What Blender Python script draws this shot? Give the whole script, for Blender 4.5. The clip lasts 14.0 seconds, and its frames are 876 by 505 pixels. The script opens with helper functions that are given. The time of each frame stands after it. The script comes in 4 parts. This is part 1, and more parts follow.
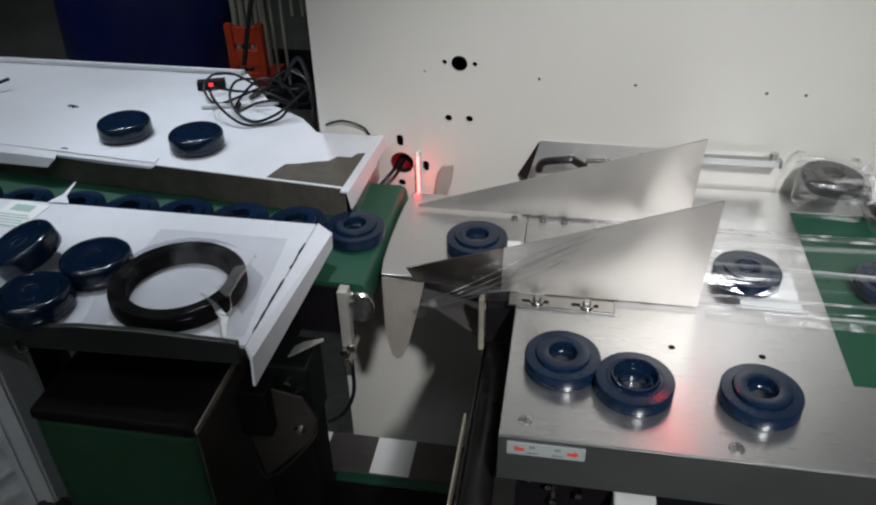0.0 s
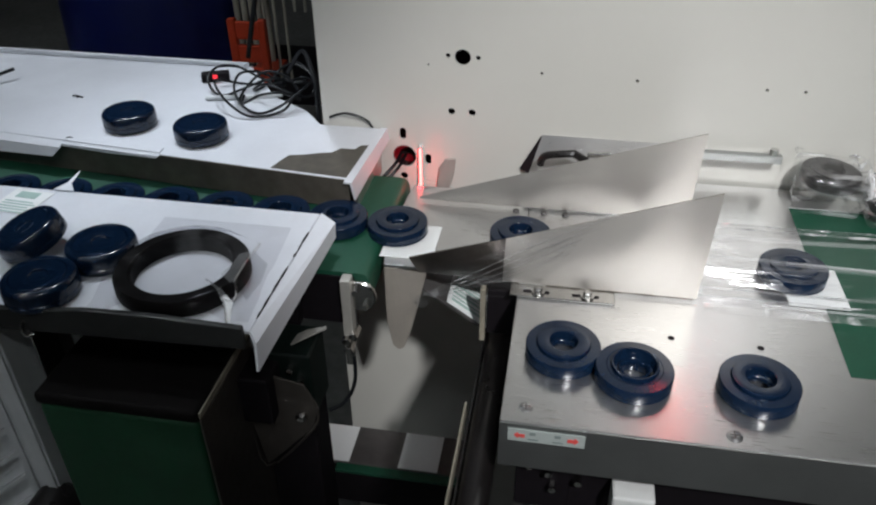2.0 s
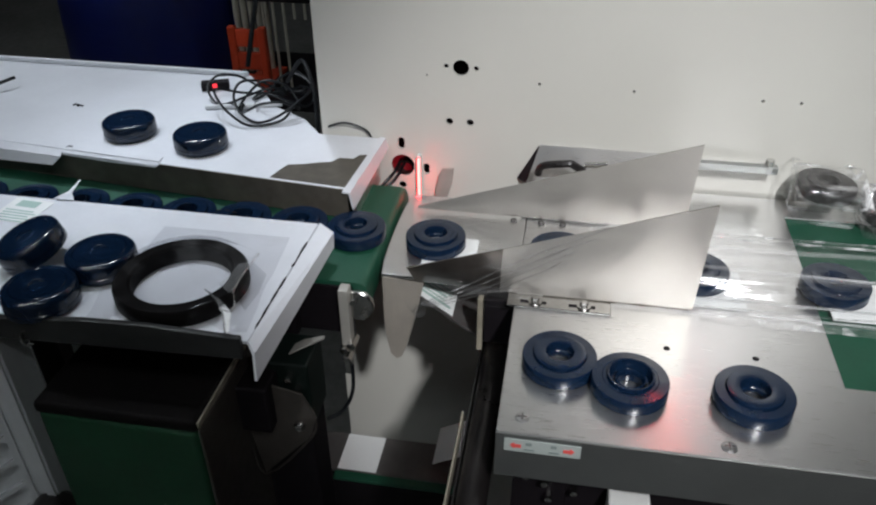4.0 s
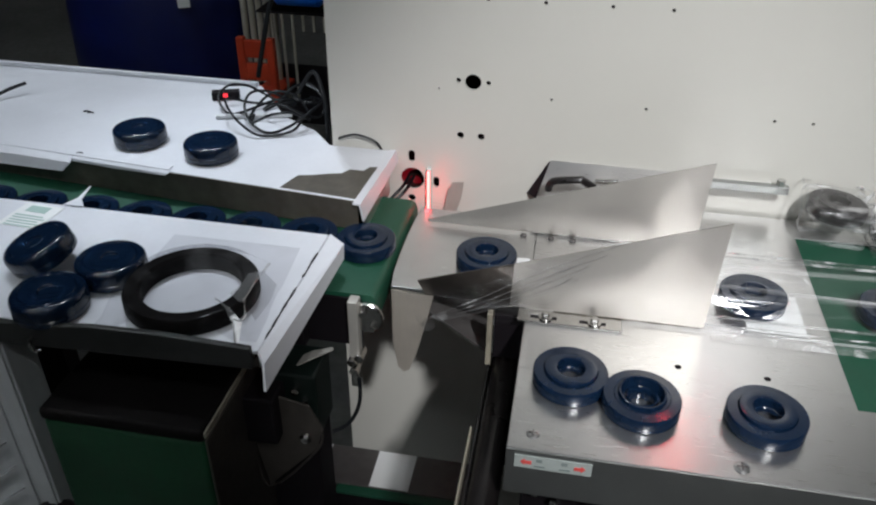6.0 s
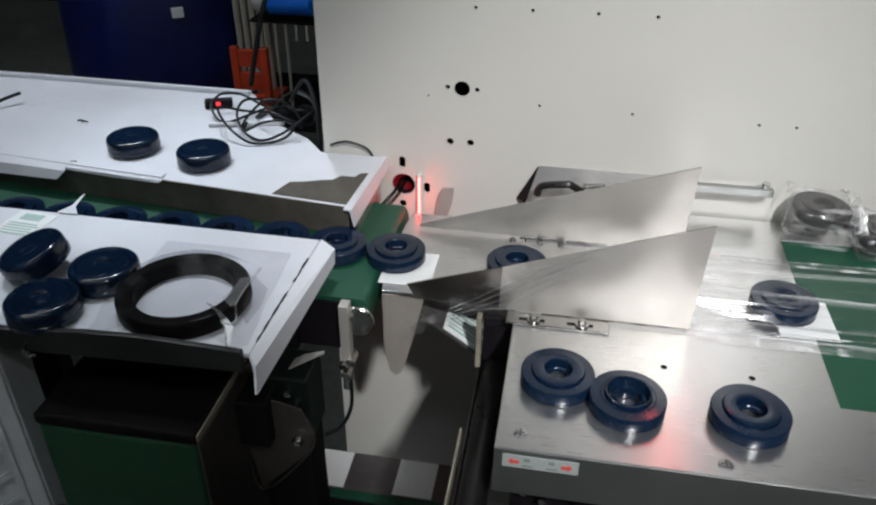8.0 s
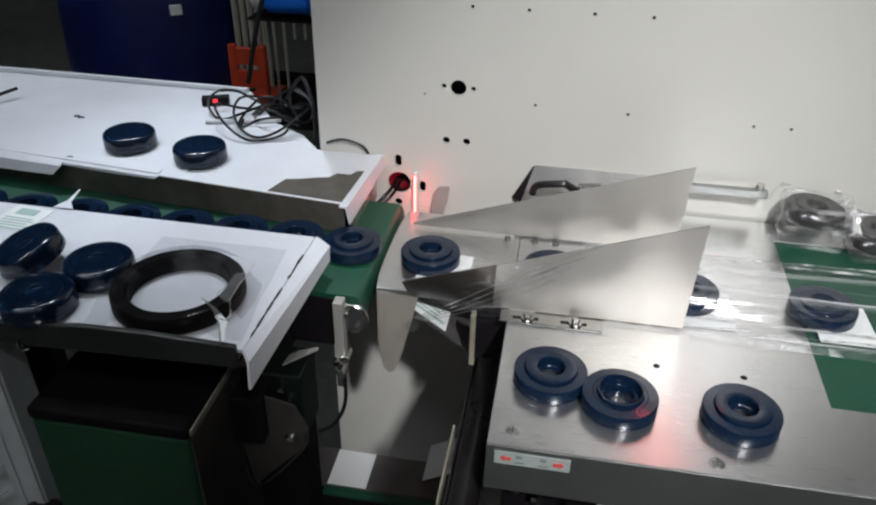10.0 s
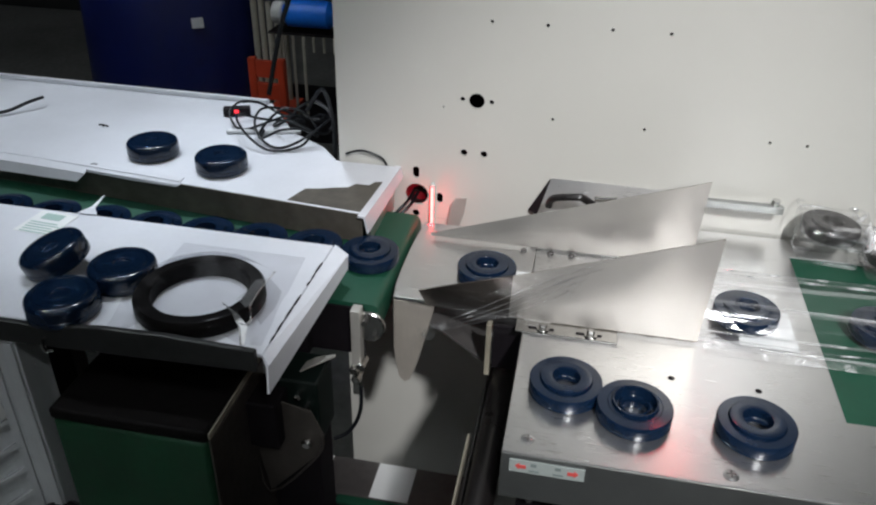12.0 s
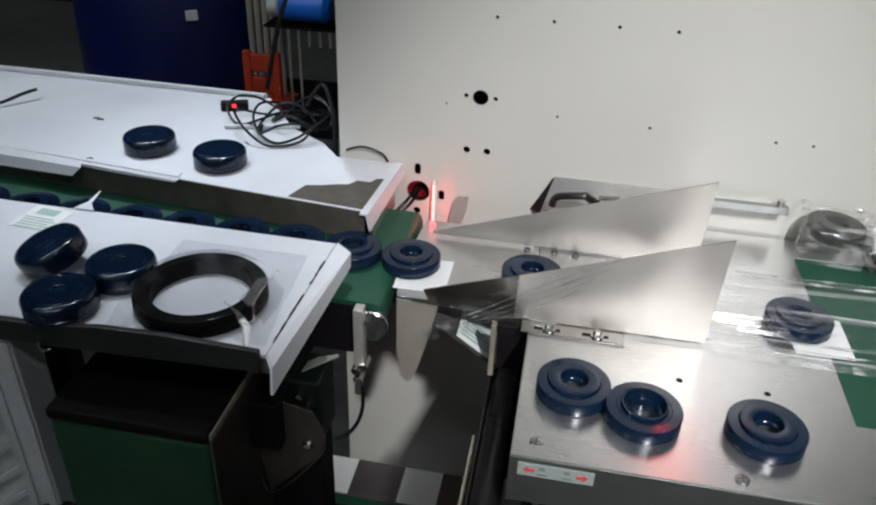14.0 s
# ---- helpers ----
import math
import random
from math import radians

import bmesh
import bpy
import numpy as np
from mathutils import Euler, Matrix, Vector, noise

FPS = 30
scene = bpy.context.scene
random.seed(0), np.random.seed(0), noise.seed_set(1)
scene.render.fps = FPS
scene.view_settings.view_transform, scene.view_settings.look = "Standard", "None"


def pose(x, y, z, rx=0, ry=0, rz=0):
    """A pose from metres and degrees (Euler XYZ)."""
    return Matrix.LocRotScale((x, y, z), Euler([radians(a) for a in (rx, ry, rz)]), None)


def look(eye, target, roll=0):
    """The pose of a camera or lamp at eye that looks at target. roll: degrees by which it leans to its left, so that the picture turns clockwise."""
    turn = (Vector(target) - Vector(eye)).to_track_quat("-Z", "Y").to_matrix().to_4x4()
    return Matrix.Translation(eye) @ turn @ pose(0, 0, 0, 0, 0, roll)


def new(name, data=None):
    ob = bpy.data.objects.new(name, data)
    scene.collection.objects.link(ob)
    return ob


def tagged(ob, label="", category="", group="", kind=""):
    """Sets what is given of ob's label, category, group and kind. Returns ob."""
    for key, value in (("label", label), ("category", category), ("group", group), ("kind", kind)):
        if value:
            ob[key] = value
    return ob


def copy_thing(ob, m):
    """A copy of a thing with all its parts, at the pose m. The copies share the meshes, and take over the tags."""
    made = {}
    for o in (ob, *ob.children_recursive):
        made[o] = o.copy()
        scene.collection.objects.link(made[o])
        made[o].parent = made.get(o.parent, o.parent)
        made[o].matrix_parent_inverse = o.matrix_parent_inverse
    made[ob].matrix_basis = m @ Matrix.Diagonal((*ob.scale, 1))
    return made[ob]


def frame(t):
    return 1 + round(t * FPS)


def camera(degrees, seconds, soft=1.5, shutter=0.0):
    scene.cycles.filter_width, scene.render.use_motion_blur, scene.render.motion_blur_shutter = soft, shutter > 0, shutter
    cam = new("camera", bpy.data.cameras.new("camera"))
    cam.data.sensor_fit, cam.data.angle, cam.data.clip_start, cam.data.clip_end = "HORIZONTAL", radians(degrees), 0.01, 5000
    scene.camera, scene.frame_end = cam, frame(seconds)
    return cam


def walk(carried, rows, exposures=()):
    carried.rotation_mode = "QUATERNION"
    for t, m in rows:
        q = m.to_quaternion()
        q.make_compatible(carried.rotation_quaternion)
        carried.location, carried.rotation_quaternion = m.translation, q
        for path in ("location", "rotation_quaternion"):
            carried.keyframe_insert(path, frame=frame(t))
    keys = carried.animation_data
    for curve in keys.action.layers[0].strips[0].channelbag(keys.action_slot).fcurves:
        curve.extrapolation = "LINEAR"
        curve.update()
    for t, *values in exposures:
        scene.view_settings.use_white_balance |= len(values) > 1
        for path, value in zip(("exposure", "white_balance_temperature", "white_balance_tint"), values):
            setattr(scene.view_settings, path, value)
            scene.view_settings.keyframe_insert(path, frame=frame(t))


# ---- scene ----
cam = camera(58.8, 14.0, soft=2.2)
PATH = [
    (0, (0.026, -0.355, 0.384), (-0.266, 1.275, -0.738), -1.2),
    (0.5, (0.029, -0.357, 0.386), (-0.258, 1.267, -0.746), -1.7),
    (1, (0.026, -0.357, 0.385), (-0.252, 1.267, -0.749), -1.2),
    (1.5, (0.026, -0.359, 0.384), (-0.248, 1.261, -0.756), -1.2),
    (2, (0.024, -0.365, 0.38), (-0.263, 1.267, -0.74), -0.5),
    (2.5, (0.028, -0.367, 0.386), (-0.271, 1.255, -0.746), -0.8),
    (3, (0.028, -0.368, 0.386), (-0.269, 1.262, -0.733), -0.8),
    (5.5, (0.018, -0.361, 0.386), (-0.261, 1.285, -0.716), 0.5),
    (6, (0.016, -0.366, 0.384), (-0.272, 1.293, -0.695), 0.8),
    (6.5, (0.018, -0.365, 0.386), (-0.267, 1.296, -0.69), 0.6),
    (7, (0.019, -0.367, 0.387), (-0.27, 1.294, -0.688), 0.6),
    (7.5, (0.023, -0.37, 0.389), (-0.265, 1.291, -0.686), 0.3),
    (8, (0.024, -0.374, 0.386), (-0.259, 1.298, -0.676), 0.5),
    (10.5, (0.027, -0.378, 0.385), (-0.252, 1.295, -0.675), 1.2),
    (11, (0.024, -0.381, 0.386), (-0.258, 1.295, -0.669), 1.3),
    (11.5, (0.024, -0.384, 0.386), (-0.274, 1.302, -0.648), 1.1),
    (12, (0.024, -0.386, 0.385), (-0.287, 1.302, -0.642), 1.4),
    (12.5, (0.021, -0.385, 0.385), (-0.29, 1.3, -0.646), 1.3),
    (13, (0.017, -0.383, 0.385), (-0.297, 1.297, -0.655), 1.7),
    (13.5, (0.013, -0.379, 0.382), (-0.291, 1.303, -0.655), 1.9),
    (14, (0.009, -0.379, 0.382), (-0.272, 1.309, -0.654), 2.3),
]
walk(cam, [(t, look(eye, target, roll)) for t, eye, target, roll in PATH],
     exposures=[(0, -0.04), (3, 0.03), (6, 0.10), (10, 0.14), (14, 0.16)])

# ---- world and light ----
world = bpy.data.worlds.new("hall_air")
world.use_nodes = True
scene.world = world
world.node_tree.nodes["Background"].inputs[0].default_value = (0.80, 0.88, 1.0, 1)
world.node_tree.nodes["Background"].inputs[1].default_value = 0.095


def spot_lamp(name, eye, target, cone, blend, radius, watts, colour):
    data = bpy.data.lights.new(name, "SPOT")
    data.spot_size, data.spot_blend, data.shadow_soft_size, data.energy, data.color = radians(cone), blend, radius, watts, colour
    ob = new(name, data)
    ob.matrix_world = look(eye, target)
    return ob


# a work light over the table and a cooler pair over the conveyor
spot_lamp("work_light_table", (0.58, -1.20, 1.42), (0.11, 0.29, 0.0), 23.5, 0.9, 0.05, 150, (0.965, 0.975, 1.0))
spot_lamp("work_light_conveyor", (-0.45, 0.78, 1.95), (-0.25, 0.29, 0.03), 18.5, 0.7, 0.08, 65, (0.82, 0.90, 1.0))
spot_lamp("work_light_conveyor", (-0.98, 0.80, 1.95), (-0.53, 0.32, 0.03), 18.5, 0.7, 0.08, 65, (0.82, 0.90, 1.0))
for name, place, watts in (("sensor_glow_plate", (-0.112, 0.311, 0.005), 0.009),):
    glow = bpy.data.lights.new(name, "POINT")
    glow.energy, glow.color, glow.shadow_soft_size = watts, (1.0, 0.03, 0.04), 0.003
    new(name, glow).location = place


# ---- materials ----
def material(name, colour, rough=0.5, metal=0.0, grain=0.0, scale=60.0, bump=0.0, stretch=(1, 1, 1), stain=0.0, stain_scale=9.0,
             rough_vary=0.0, emit=None, strength=0.0, coat=0.0, spec=0.5, aniso=0.0, along=(0, 0, 1)):
    m = bpy.data.materials.new(name)
    m.use_nodes = True
    nt, p = m.node_tree, m.node_tree.nodes["Principled BSDF"]
    p.inputs["Base Color"].default_value = (*colour, 1)
    p.inputs["Roughness"].default_value = rough
    p.inputs["Metallic"].default_value = metal
    p.inputs["Coat Weight"].default_value = coat
    p.inputs["Specular IOR Level"].default_value = spec
    if emit:
        p.inputs["Emission Color"].default_value = (*emit, 1)
        p.inputs["Emission Strength"].default_value = strength
    if aniso:
        way = nt.nodes.new("ShaderNodeCombineXYZ")
        for k in range(3):
            way.inputs[k].default_value = along[k]
        p.inputs["Anisotropic"].default_value = aniso
        nt.links.new(way.outputs[0], p.inputs["Tangent"])
    if not (grain or bump or stain or rough_vary):
        return m
    co = nt.nodes.new("ShaderNodeTexCoord")
    mp = nt.nodes.new("ShaderNodeMapping")
    mp.inputs["Scale"].default_value = stretch
    nt.links.new(co.outputs["Object"], mp.inputs[0])
    fine = nt.nodes.new("ShaderNodeTexNoise")
    fine.inputs["Scale"].default_value, fine.inputs["Detail"].default_value = scale, 5
    nt.links.new(mp.outputs[0], fine.inputs["Vector"])
    big = nt.nodes.new("ShaderNodeTexNoise")
    big.inputs["Scale"].default_value, big.inputs["Detail"].default_value = stain_scale, 6
    big.inputs["Roughness"].default_value = 0.65
    nt.links.new(co.outputs["Object"], big.inputs["Vector"])

    def spread(source, low, high):
        r = nt.nodes.new("ShaderNodeMapRange")
        r.inputs["From Min"].default_value, r.inputs["From Max"].default_value = 0.3, 0.7
        r.inputs["To Min"].default_value, r.inputs["To Max"].default_value = low, high
        nt.links.new(source, r.inputs["Value"])
        return r.outputs[0]
    mul = nt.nodes.new("ShaderNodeMath")
    mul.operation = "MULTIPLY"
    nt.links.new(spread(fine.outputs["Fac"], 1 - grain, 1 + grain * 0.6), mul.inputs[0])
    nt.links.new(spread(big.outputs["Fac"], 1 - stain, 1 + stain * 0.3), mul.inputs[1])
    col = nt.nodes.new("ShaderNodeVectorMath")
    col.operation = "SCALE"
    col.inputs[0].default_value = colour
    nt.links.new(mul.outputs[0], col.inputs["Scale"])
    nt.links.new(col.outputs[0], p.inputs["Base Color"])
    if rough_vary:
        add = nt.nodes.new("ShaderNodeMath")
        nt.links.new(spread(fine.outputs["Fac"], rough - rough_vary, rough + rough_vary), add.inputs[0])
        nt.links.new(spread(big.outputs["Fac"], -rough_vary * 0.5, rough_vary * 0.5), add.inputs[1])
        nt.links.new(add.outputs[0], p.inputs["Roughness"])
    if bump:
        b = nt.nodes.new("ShaderNodeBump")
        b.inputs["Strength"].default_value, b.inputs["Distance"].default_value = bump, 0.0006
        nt.links.new(fine.outputs["Fac"], b.inputs["Height"])
        nt.links.new(b.outputs[0], p.inputs["Normal"])
    return m


def film_material(name, gloss, tint=(1, 1, 1), scale=(4, 60, 60), strength=0.5, haze=0.05):
    """Thin clear plastic film: mostly see-through, with glossy wrinkles."""
    m = bpy.data.materials.new(name)
    m.use_nodes = True
    nt = m.node_tree
    nt.nodes.remove(nt.nodes["Principled BSDF"])
    out = nt.nodes["Material Output"]
    clear, shine, milk = (nt.nodes.new(n) for n in ("ShaderNodeBsdfTransparent", "ShaderNodeBsdfGlossy", "ShaderNodeBsdfDiffuse"))
    clear.inputs[0].default_value = (*tint, 1)
    shine.inputs["Roughness"].default_value = 0.12
    milk.inputs[0].default_value = (0.9, 0.9, 0.9, 1)
    co, mp = nt.nodes.new("ShaderNodeTexCoord"), nt.nodes.new("ShaderNodeMapping")
    mp.inputs["Scale"].default_value = scale
    nt.links.new(co.outputs["Object"], mp.inputs[0])
    tex = nt.nodes.new("ShaderNodeTexNoise")
    tex.inputs["Scale"].default_value, tex.inputs["Detail"].default_value = 1.0, 3
    nt.links.new(mp.outputs[0], tex.inputs["Vector"])
    b = nt.nodes.new("ShaderNodeBump")
    b.inputs["Strength"].default_value, b.inputs["Distance"].default_value = strength, 0.01
    nt.links.new(tex.outputs["Fac"], b.inputs["Height"])
    nt.links.new(b.outputs[0], shine.inputs["Normal"])
    def streaks(low, high):
        ramp = nt.nodes.new("ShaderNodeMapRange")
        ramp.inputs["From Min"].default_value, ramp.inputs["From Max"].default_value = 0.52, 0.72
        ramp.inputs["To Min"].default_value, ramp.inputs["To Max"].default_value = low, high
        nt.links.new(tex.outputs["Fac"], ramp.inputs["Value"])
        return ramp.outputs[0]
    mix, mix2 = nt.nodes.new("ShaderNodeMixShader"), nt.nodes.new("ShaderNodeMixShader")
    nt.links.new(streaks(gloss * 0.4, gloss * 2), mix.inputs[0])
    nt.links.new(clear.outputs[0], mix.inputs[1])
    nt.links.new(shine.outputs[0], mix.inputs[2])
    nt.links.new(streaks(haze * 0.15, haze * 5), mix2.inputs[0])
    nt.links.new(mix.outputs[0], mix2.inputs[1])
    nt.links.new(milk.outputs[0], mix2.inputs[2])
    nt.links.new(mix2.outputs[0], out.inputs["Surface"])
    return m


CREAM = material("cream_enamel", (0.62, 0.605, 0.555), 0.30, grain=0.006, scale=12, stain=0.035, stain_scale=4)
STEEL = material("brushed_stainless", (0.72, 0.715, 0.71), 0.28, 0.97, grain=0.008, scale=90, stretch=(0.5, 12, 12), rough_vary=0.008, bump=0.003, aniso=0.45, along=(0, 1, 0), stain=0.06, stain_scale=14)
WING_STEEL = material("satin_stainless_sheet", (0.41, 0.39, 0.36), 0.50, 0.95, grain=0.03, scale=80, stretch=(0.5, 12, 12), rough_vary=0.04, bump=0.015, aniso=0.6, along=(0, 0, 1), stain=0.08, stain_scale=11)
POLISHED = material("polished_steel", (0.66, 0.65, 0.63), 0.18, 1.0, grain=0.08, scale=200, stain=0.1, stain_scale=30)
# wing steel with its dark reflection painted into the colour
TONGUE = material("dark_reflection_steel", (0.095, 0.083, 0.074), 0.32, 0.6, grain=0.1, scale=120, stain=0.25, stain_scale=20)
DARK_STEEL = material("dark_steel_strip", (0.15, 0.14, 0.135), 0.42, 0.55, grain=0.1, scale=120, stain=0.2, stain_scale=20, rough_vary=0.08)
# rail steel darkened to hold the shade at the board's front
RAIL_STEEL = material("shaded_rail_steel", (0.055, 0.056, 0.055), 0.4, 0.6, grain=0.1, scale=120, stain=0.3, stain_scale=12, rough_vary=0.06)
WHITE = material("white_laminated_board", (0.74, 0.75, 0.79), 0.42, grain=0.02, scale=250, stain=0.07, stain_scale=12, rough_vary=0.06, bump=0.04)
WORN = material("bare_worn_metal", (0.13, 0.115, 0.095), 0.5, 0.35, grain=0.15, scale=90, stain=0.35, stain_scale=25)
GREEN = material("green_conveyor_belt", (0.008, 0.070, 0.038), 0.5, grain=0.08, scale=500, bump=0.15, stain=0.15, stain_scale=18)
NAVY = material("navy_rubber", (0.0045, 0.0145, 0.037), 0.15, grain=0.1, scale=220, stain=0.25, stain_scale=60, rough_vary=0.04, bump=0.02)
BLACK_RUBBER = material("black_rubber", (0.012, 0.010, 0.010), 0.35, grain=0.2, scale=150, rough_vary=0.08, bump=0.05)
MATT_RUBBER = material("matt_black_rubber", (0.005, 0.004, 0.004), 0.6, grain=0.2, scale=150, stain=0.3, stain_scale=30, spec=0.10)
BLACK_PAINT = material("black_paint", (0.009, 0.007, 0.009), 0.6, grain=0.15, scale=180, stain=0.3, bump=0.05, spec=0.18)
# green paint darkened by hand for the shade under the board
SHADED_GREEN = material("shaded_green_paint", (0.002, 0.008, 0.006), 0.5, grain=0.1, scale=150, stain=0.4, stain_scale=20)
GREEN_PAINT = material("dark_green_paint", (0.005, 0.050, 0.020), 0.5, grain=0.1, scale=150, stain=0.3, stain_scale=14, bump=0.05)
CARD = material("white_card", (0.84, 0.85, 0.84), 0.55, grain=0.02, scale=300)
INK_PALE = material("pale_print", (0.38, 0.52, 0.47), 0.6)
INK_GREY = material("grey_ink", (0.22, 0.26, 0.25), 0.6)
INK_RED = material("red_ink", (0.75, 0.10, 0.09), 0.5)
STICKER = material("grey_sticker", (0.40, 0.44, 0.42), 0.45, grain=0.04, scale=300)
ALU = material("anodised_aluminium", (0.72, 0.73, 0.74), 0.5, 0.1, grain=0.06, scale=100, stretch=(1, 1, 0.1), stain=0.12)
CONCRETE = material("dark_hall_floor", (0.20, 0.20, 0.19), 0.55, grain=0.2, scale=40, stain=0.35, stain_scale=2, bump=0.2)
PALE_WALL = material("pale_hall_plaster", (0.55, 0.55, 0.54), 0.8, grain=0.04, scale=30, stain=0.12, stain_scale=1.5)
# near-black: the darkness of the unlit hall is in the colour
HALL = material("unlit_hall_plaster", (0.012, 0.012, 0.013), 0.8, grain=0.06, scale=30, stain=0.2, stain_scale=1.5)
DRUM_BLUE = material("blue_plastic_drum", (0.004, 0.009, 0.080), 0.35, grain=0.08, scale=60, stain=0.2, stain_scale=8)
BRIGHT_BLUE = material("bright_blue_plastic", (0.01, 0.20, 0.90), 0.4, grain=0.05, scale=80)
ORANGE = material("orange_red_plastic", (0.55, 0.055, 0.02), 0.4, grain=0.08, scale=60)
GREY_RIB = material("grey_ribbed_plastic", (0.40, 0.38, 0.32), 0.5, grain=0.1, scale=60)
RED_GLOW = material("red_laser_line", (0.8, 0.1, 0.1), 0.4, emit=(1.0, 0.05, 0.045), strength=17)
RED_SOFT = material("red_lens", (0.5, 0.02, 0.02), 0.2, emit=(1.0, 0.04, 0.06), strength=1.2)
# dim emission standing in for laser light scattered inside the hole
RED_DIM = material("laser_scatter_red", (0.12, 0.01, 0.01), 0.3, emit=(1.0, 0.02, 0.05), strength=0.09)
RED_LAMP = material("lit_red_lens", (0.6, 0.02, 0.02), 0.3, emit=(1.0, 0.05, 0.05), strength=42)
CABLE = material("black_cable", (0.006, 0.007, 0.009), 0.4, grain=0.1, scale=200, spec=0.3)
WHITE_CAP = material("white_plastic", (0.7, 0.7, 0.68), 0.4, grain=0.03, scale=100)
LAMP_WHITE = material("lamp_tube", (0.9, 0.9, 0.9), 0.4, emit=(0.88, 0.95, 1.0), strength=88)
FILM = film_material("clear_wrap_film", 0.09, scale=(3, 110, 60), strength=0.45, haze=0.075)
BEIGE = material("beige_steel", (0.30, 0.27, 0.21), 0.5, grain=0.08, scale=80, stain=0.3, stain_scale=20)
FILM_SHEET = film_material("clear_film_sheet", 0.07, scale=(12, 12, 90), strength=0.8, haze=0.006)
WRAP = film_material("shrink_film", 0.28, scale=(24, 80, 80), strength=0.6, haze=0.08)
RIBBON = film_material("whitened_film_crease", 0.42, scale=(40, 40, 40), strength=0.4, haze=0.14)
# strong haze paints the film's white glare into its colour
FOLD = film_material("creased_film_glare", 0.6, scale=(28, 28, 28), strength=0.35, haze=0.7)
NOSE = material("satin_nose_steel", (0.52, 0.47, 0.41), 0.55, 0.55, grain=0.04, scale=80, stretch=(12, 12, 0.5), stain=0.15, stain_scale=18)
# steel dimmed for faces that catch less light than the table top
APRON = material("dimmed_satin_steel", (0.35, 0.36, 0.35), 0.42, 0.92, grain=0.04, scale=90, stretch=(0.5, 12, 12), stain=0.12, stain_scale=12, rough_vary=0.05)
BRACKET = material("grey_beige_plate", (0.46, 0.44, 0.40), 0.45, 0.3, grain=0.05, scale=90, stain=0.15, stain_scale=25)
HOOK = material("brown_oily_steel", (0.10, 0.088, 0.078), 0.38, 0.5, grain=0.1, scale=120, stain=0.35, stain_scale=16, rough_vary=0.08)
POUCH = film_material("clear_pouch_film", 0.022, tint=(0.84, 0.84, 0.85), scale=(30, 30, 30), strength=0.25, haze=0.010)


# ---- mesh helpers ----
def part(name, bm, mat, parent=None, label="", smooth=False):
    me = bpy.data.meshes.new(name)
    bmesh.ops.recalc_face_normals(bm, faces=bm.faces)
    if smooth:
        for f in bm.faces:
            f.smooth = True
    bm.to_mesh(me)
    bm.free()
    me.materials.append(mat)
    if smooth:
        me.set_sharp_from_angle(angle=radians(38))
    ob = new(name, me)
    if parent is not None:
        ob.parent = parent
    return tagged(ob, label)


def thing(name, label, category, group="", kind="", m=None):
    ob = tagged(new(name), label, category, group, kind)
    if m is not None:
        ob.matrix_world = m
    return ob


def block(x0, x1, y0, y1, z0, z1, bevel=0.0, bm=None, m=None, segments=2):
    own = bmesh.new()
    bmesh.ops.create_cube(own, size=1)
    for v in own.verts:
        v.co = Vector(((x0 + x1) / 2 + v.co.x * (x1 - x0), (y0 + y1) / 2 + v.co.y * (y1 - y0), (z0 + z1) / 2 + v.co.z * (z1 - z0)))
    if bevel:
        bmesh.ops.bevel(own, geom=own.edges[:], offset=bevel, segments=segments, profile=0.5, affect="EDGES")
    return merge(own, bm, m)


def merge(own, bm, m=None):
    if m is not None:
        own.transform(m)
    if bm is None:
        return own
    me = bpy.data.meshes.new("scratch")
    own.to_mesh(me)
    own.free()
    bm.from_mesh(me)
    bpy.data.meshes.remove(me)
    return bm


def slab(points, z0, z1, bevel=0.0, bm=None, m=None):
    """A flat plate with the outline points in x, y, from z0 to z1."""
    own = bmesh.new()
    f = own.faces.new([own.verts.new((x, y, z0)) for x, y in points])
    up = bmesh.ops.extrude_face_region(own, geom=[f])
    for v in up["geom"]:
        if isinstance(v, bmesh.types.BMVert):
            v.co.z = z1
    bmesh.ops.recalc_face_normals(own, faces=own.faces)
    if bevel:
        bmesh.ops.bevel(own, geom=own.edges[:], offset=bevel, segments=2, profile=0.5, affect="EDGES")
    return merge(own, bm, m)


def upright(points, y0, y1, bevel=0.0, bm=None, m=None):
    """A standing plate with the outline points in x, z, from y0 to y1."""
    turn = Matrix(((1, 0, 0, 0), (0, 0, -1, 0), (0, 1, 0, 0), (0, 0, 0, 1)))
    own = slab(points, -y1, -y0, bevel)
    own.transform(turn)
    return merge(own, bm, m)


def lathe(profile, steps=48, bm=None, m=None):
    own = bmesh.new()
    rings = []
    for k in range(steps):
        a = 2 * math.pi * k / steps
        rings.append([own.verts.new((r * math.cos(a), r * math.sin(a), z)) for r, z in profile])
    for k in range(steps):
        a, b = rings[k], rings[(k + 1) % steps]
        for j in range(len(profile) - 1):
            own.faces.new((a[j], b[j], b[j + 1], a[j + 1]))
    bmesh.ops.remove_doubles(own, verts=own.verts, dist=1e-6)
    return merge(own, bm, m)


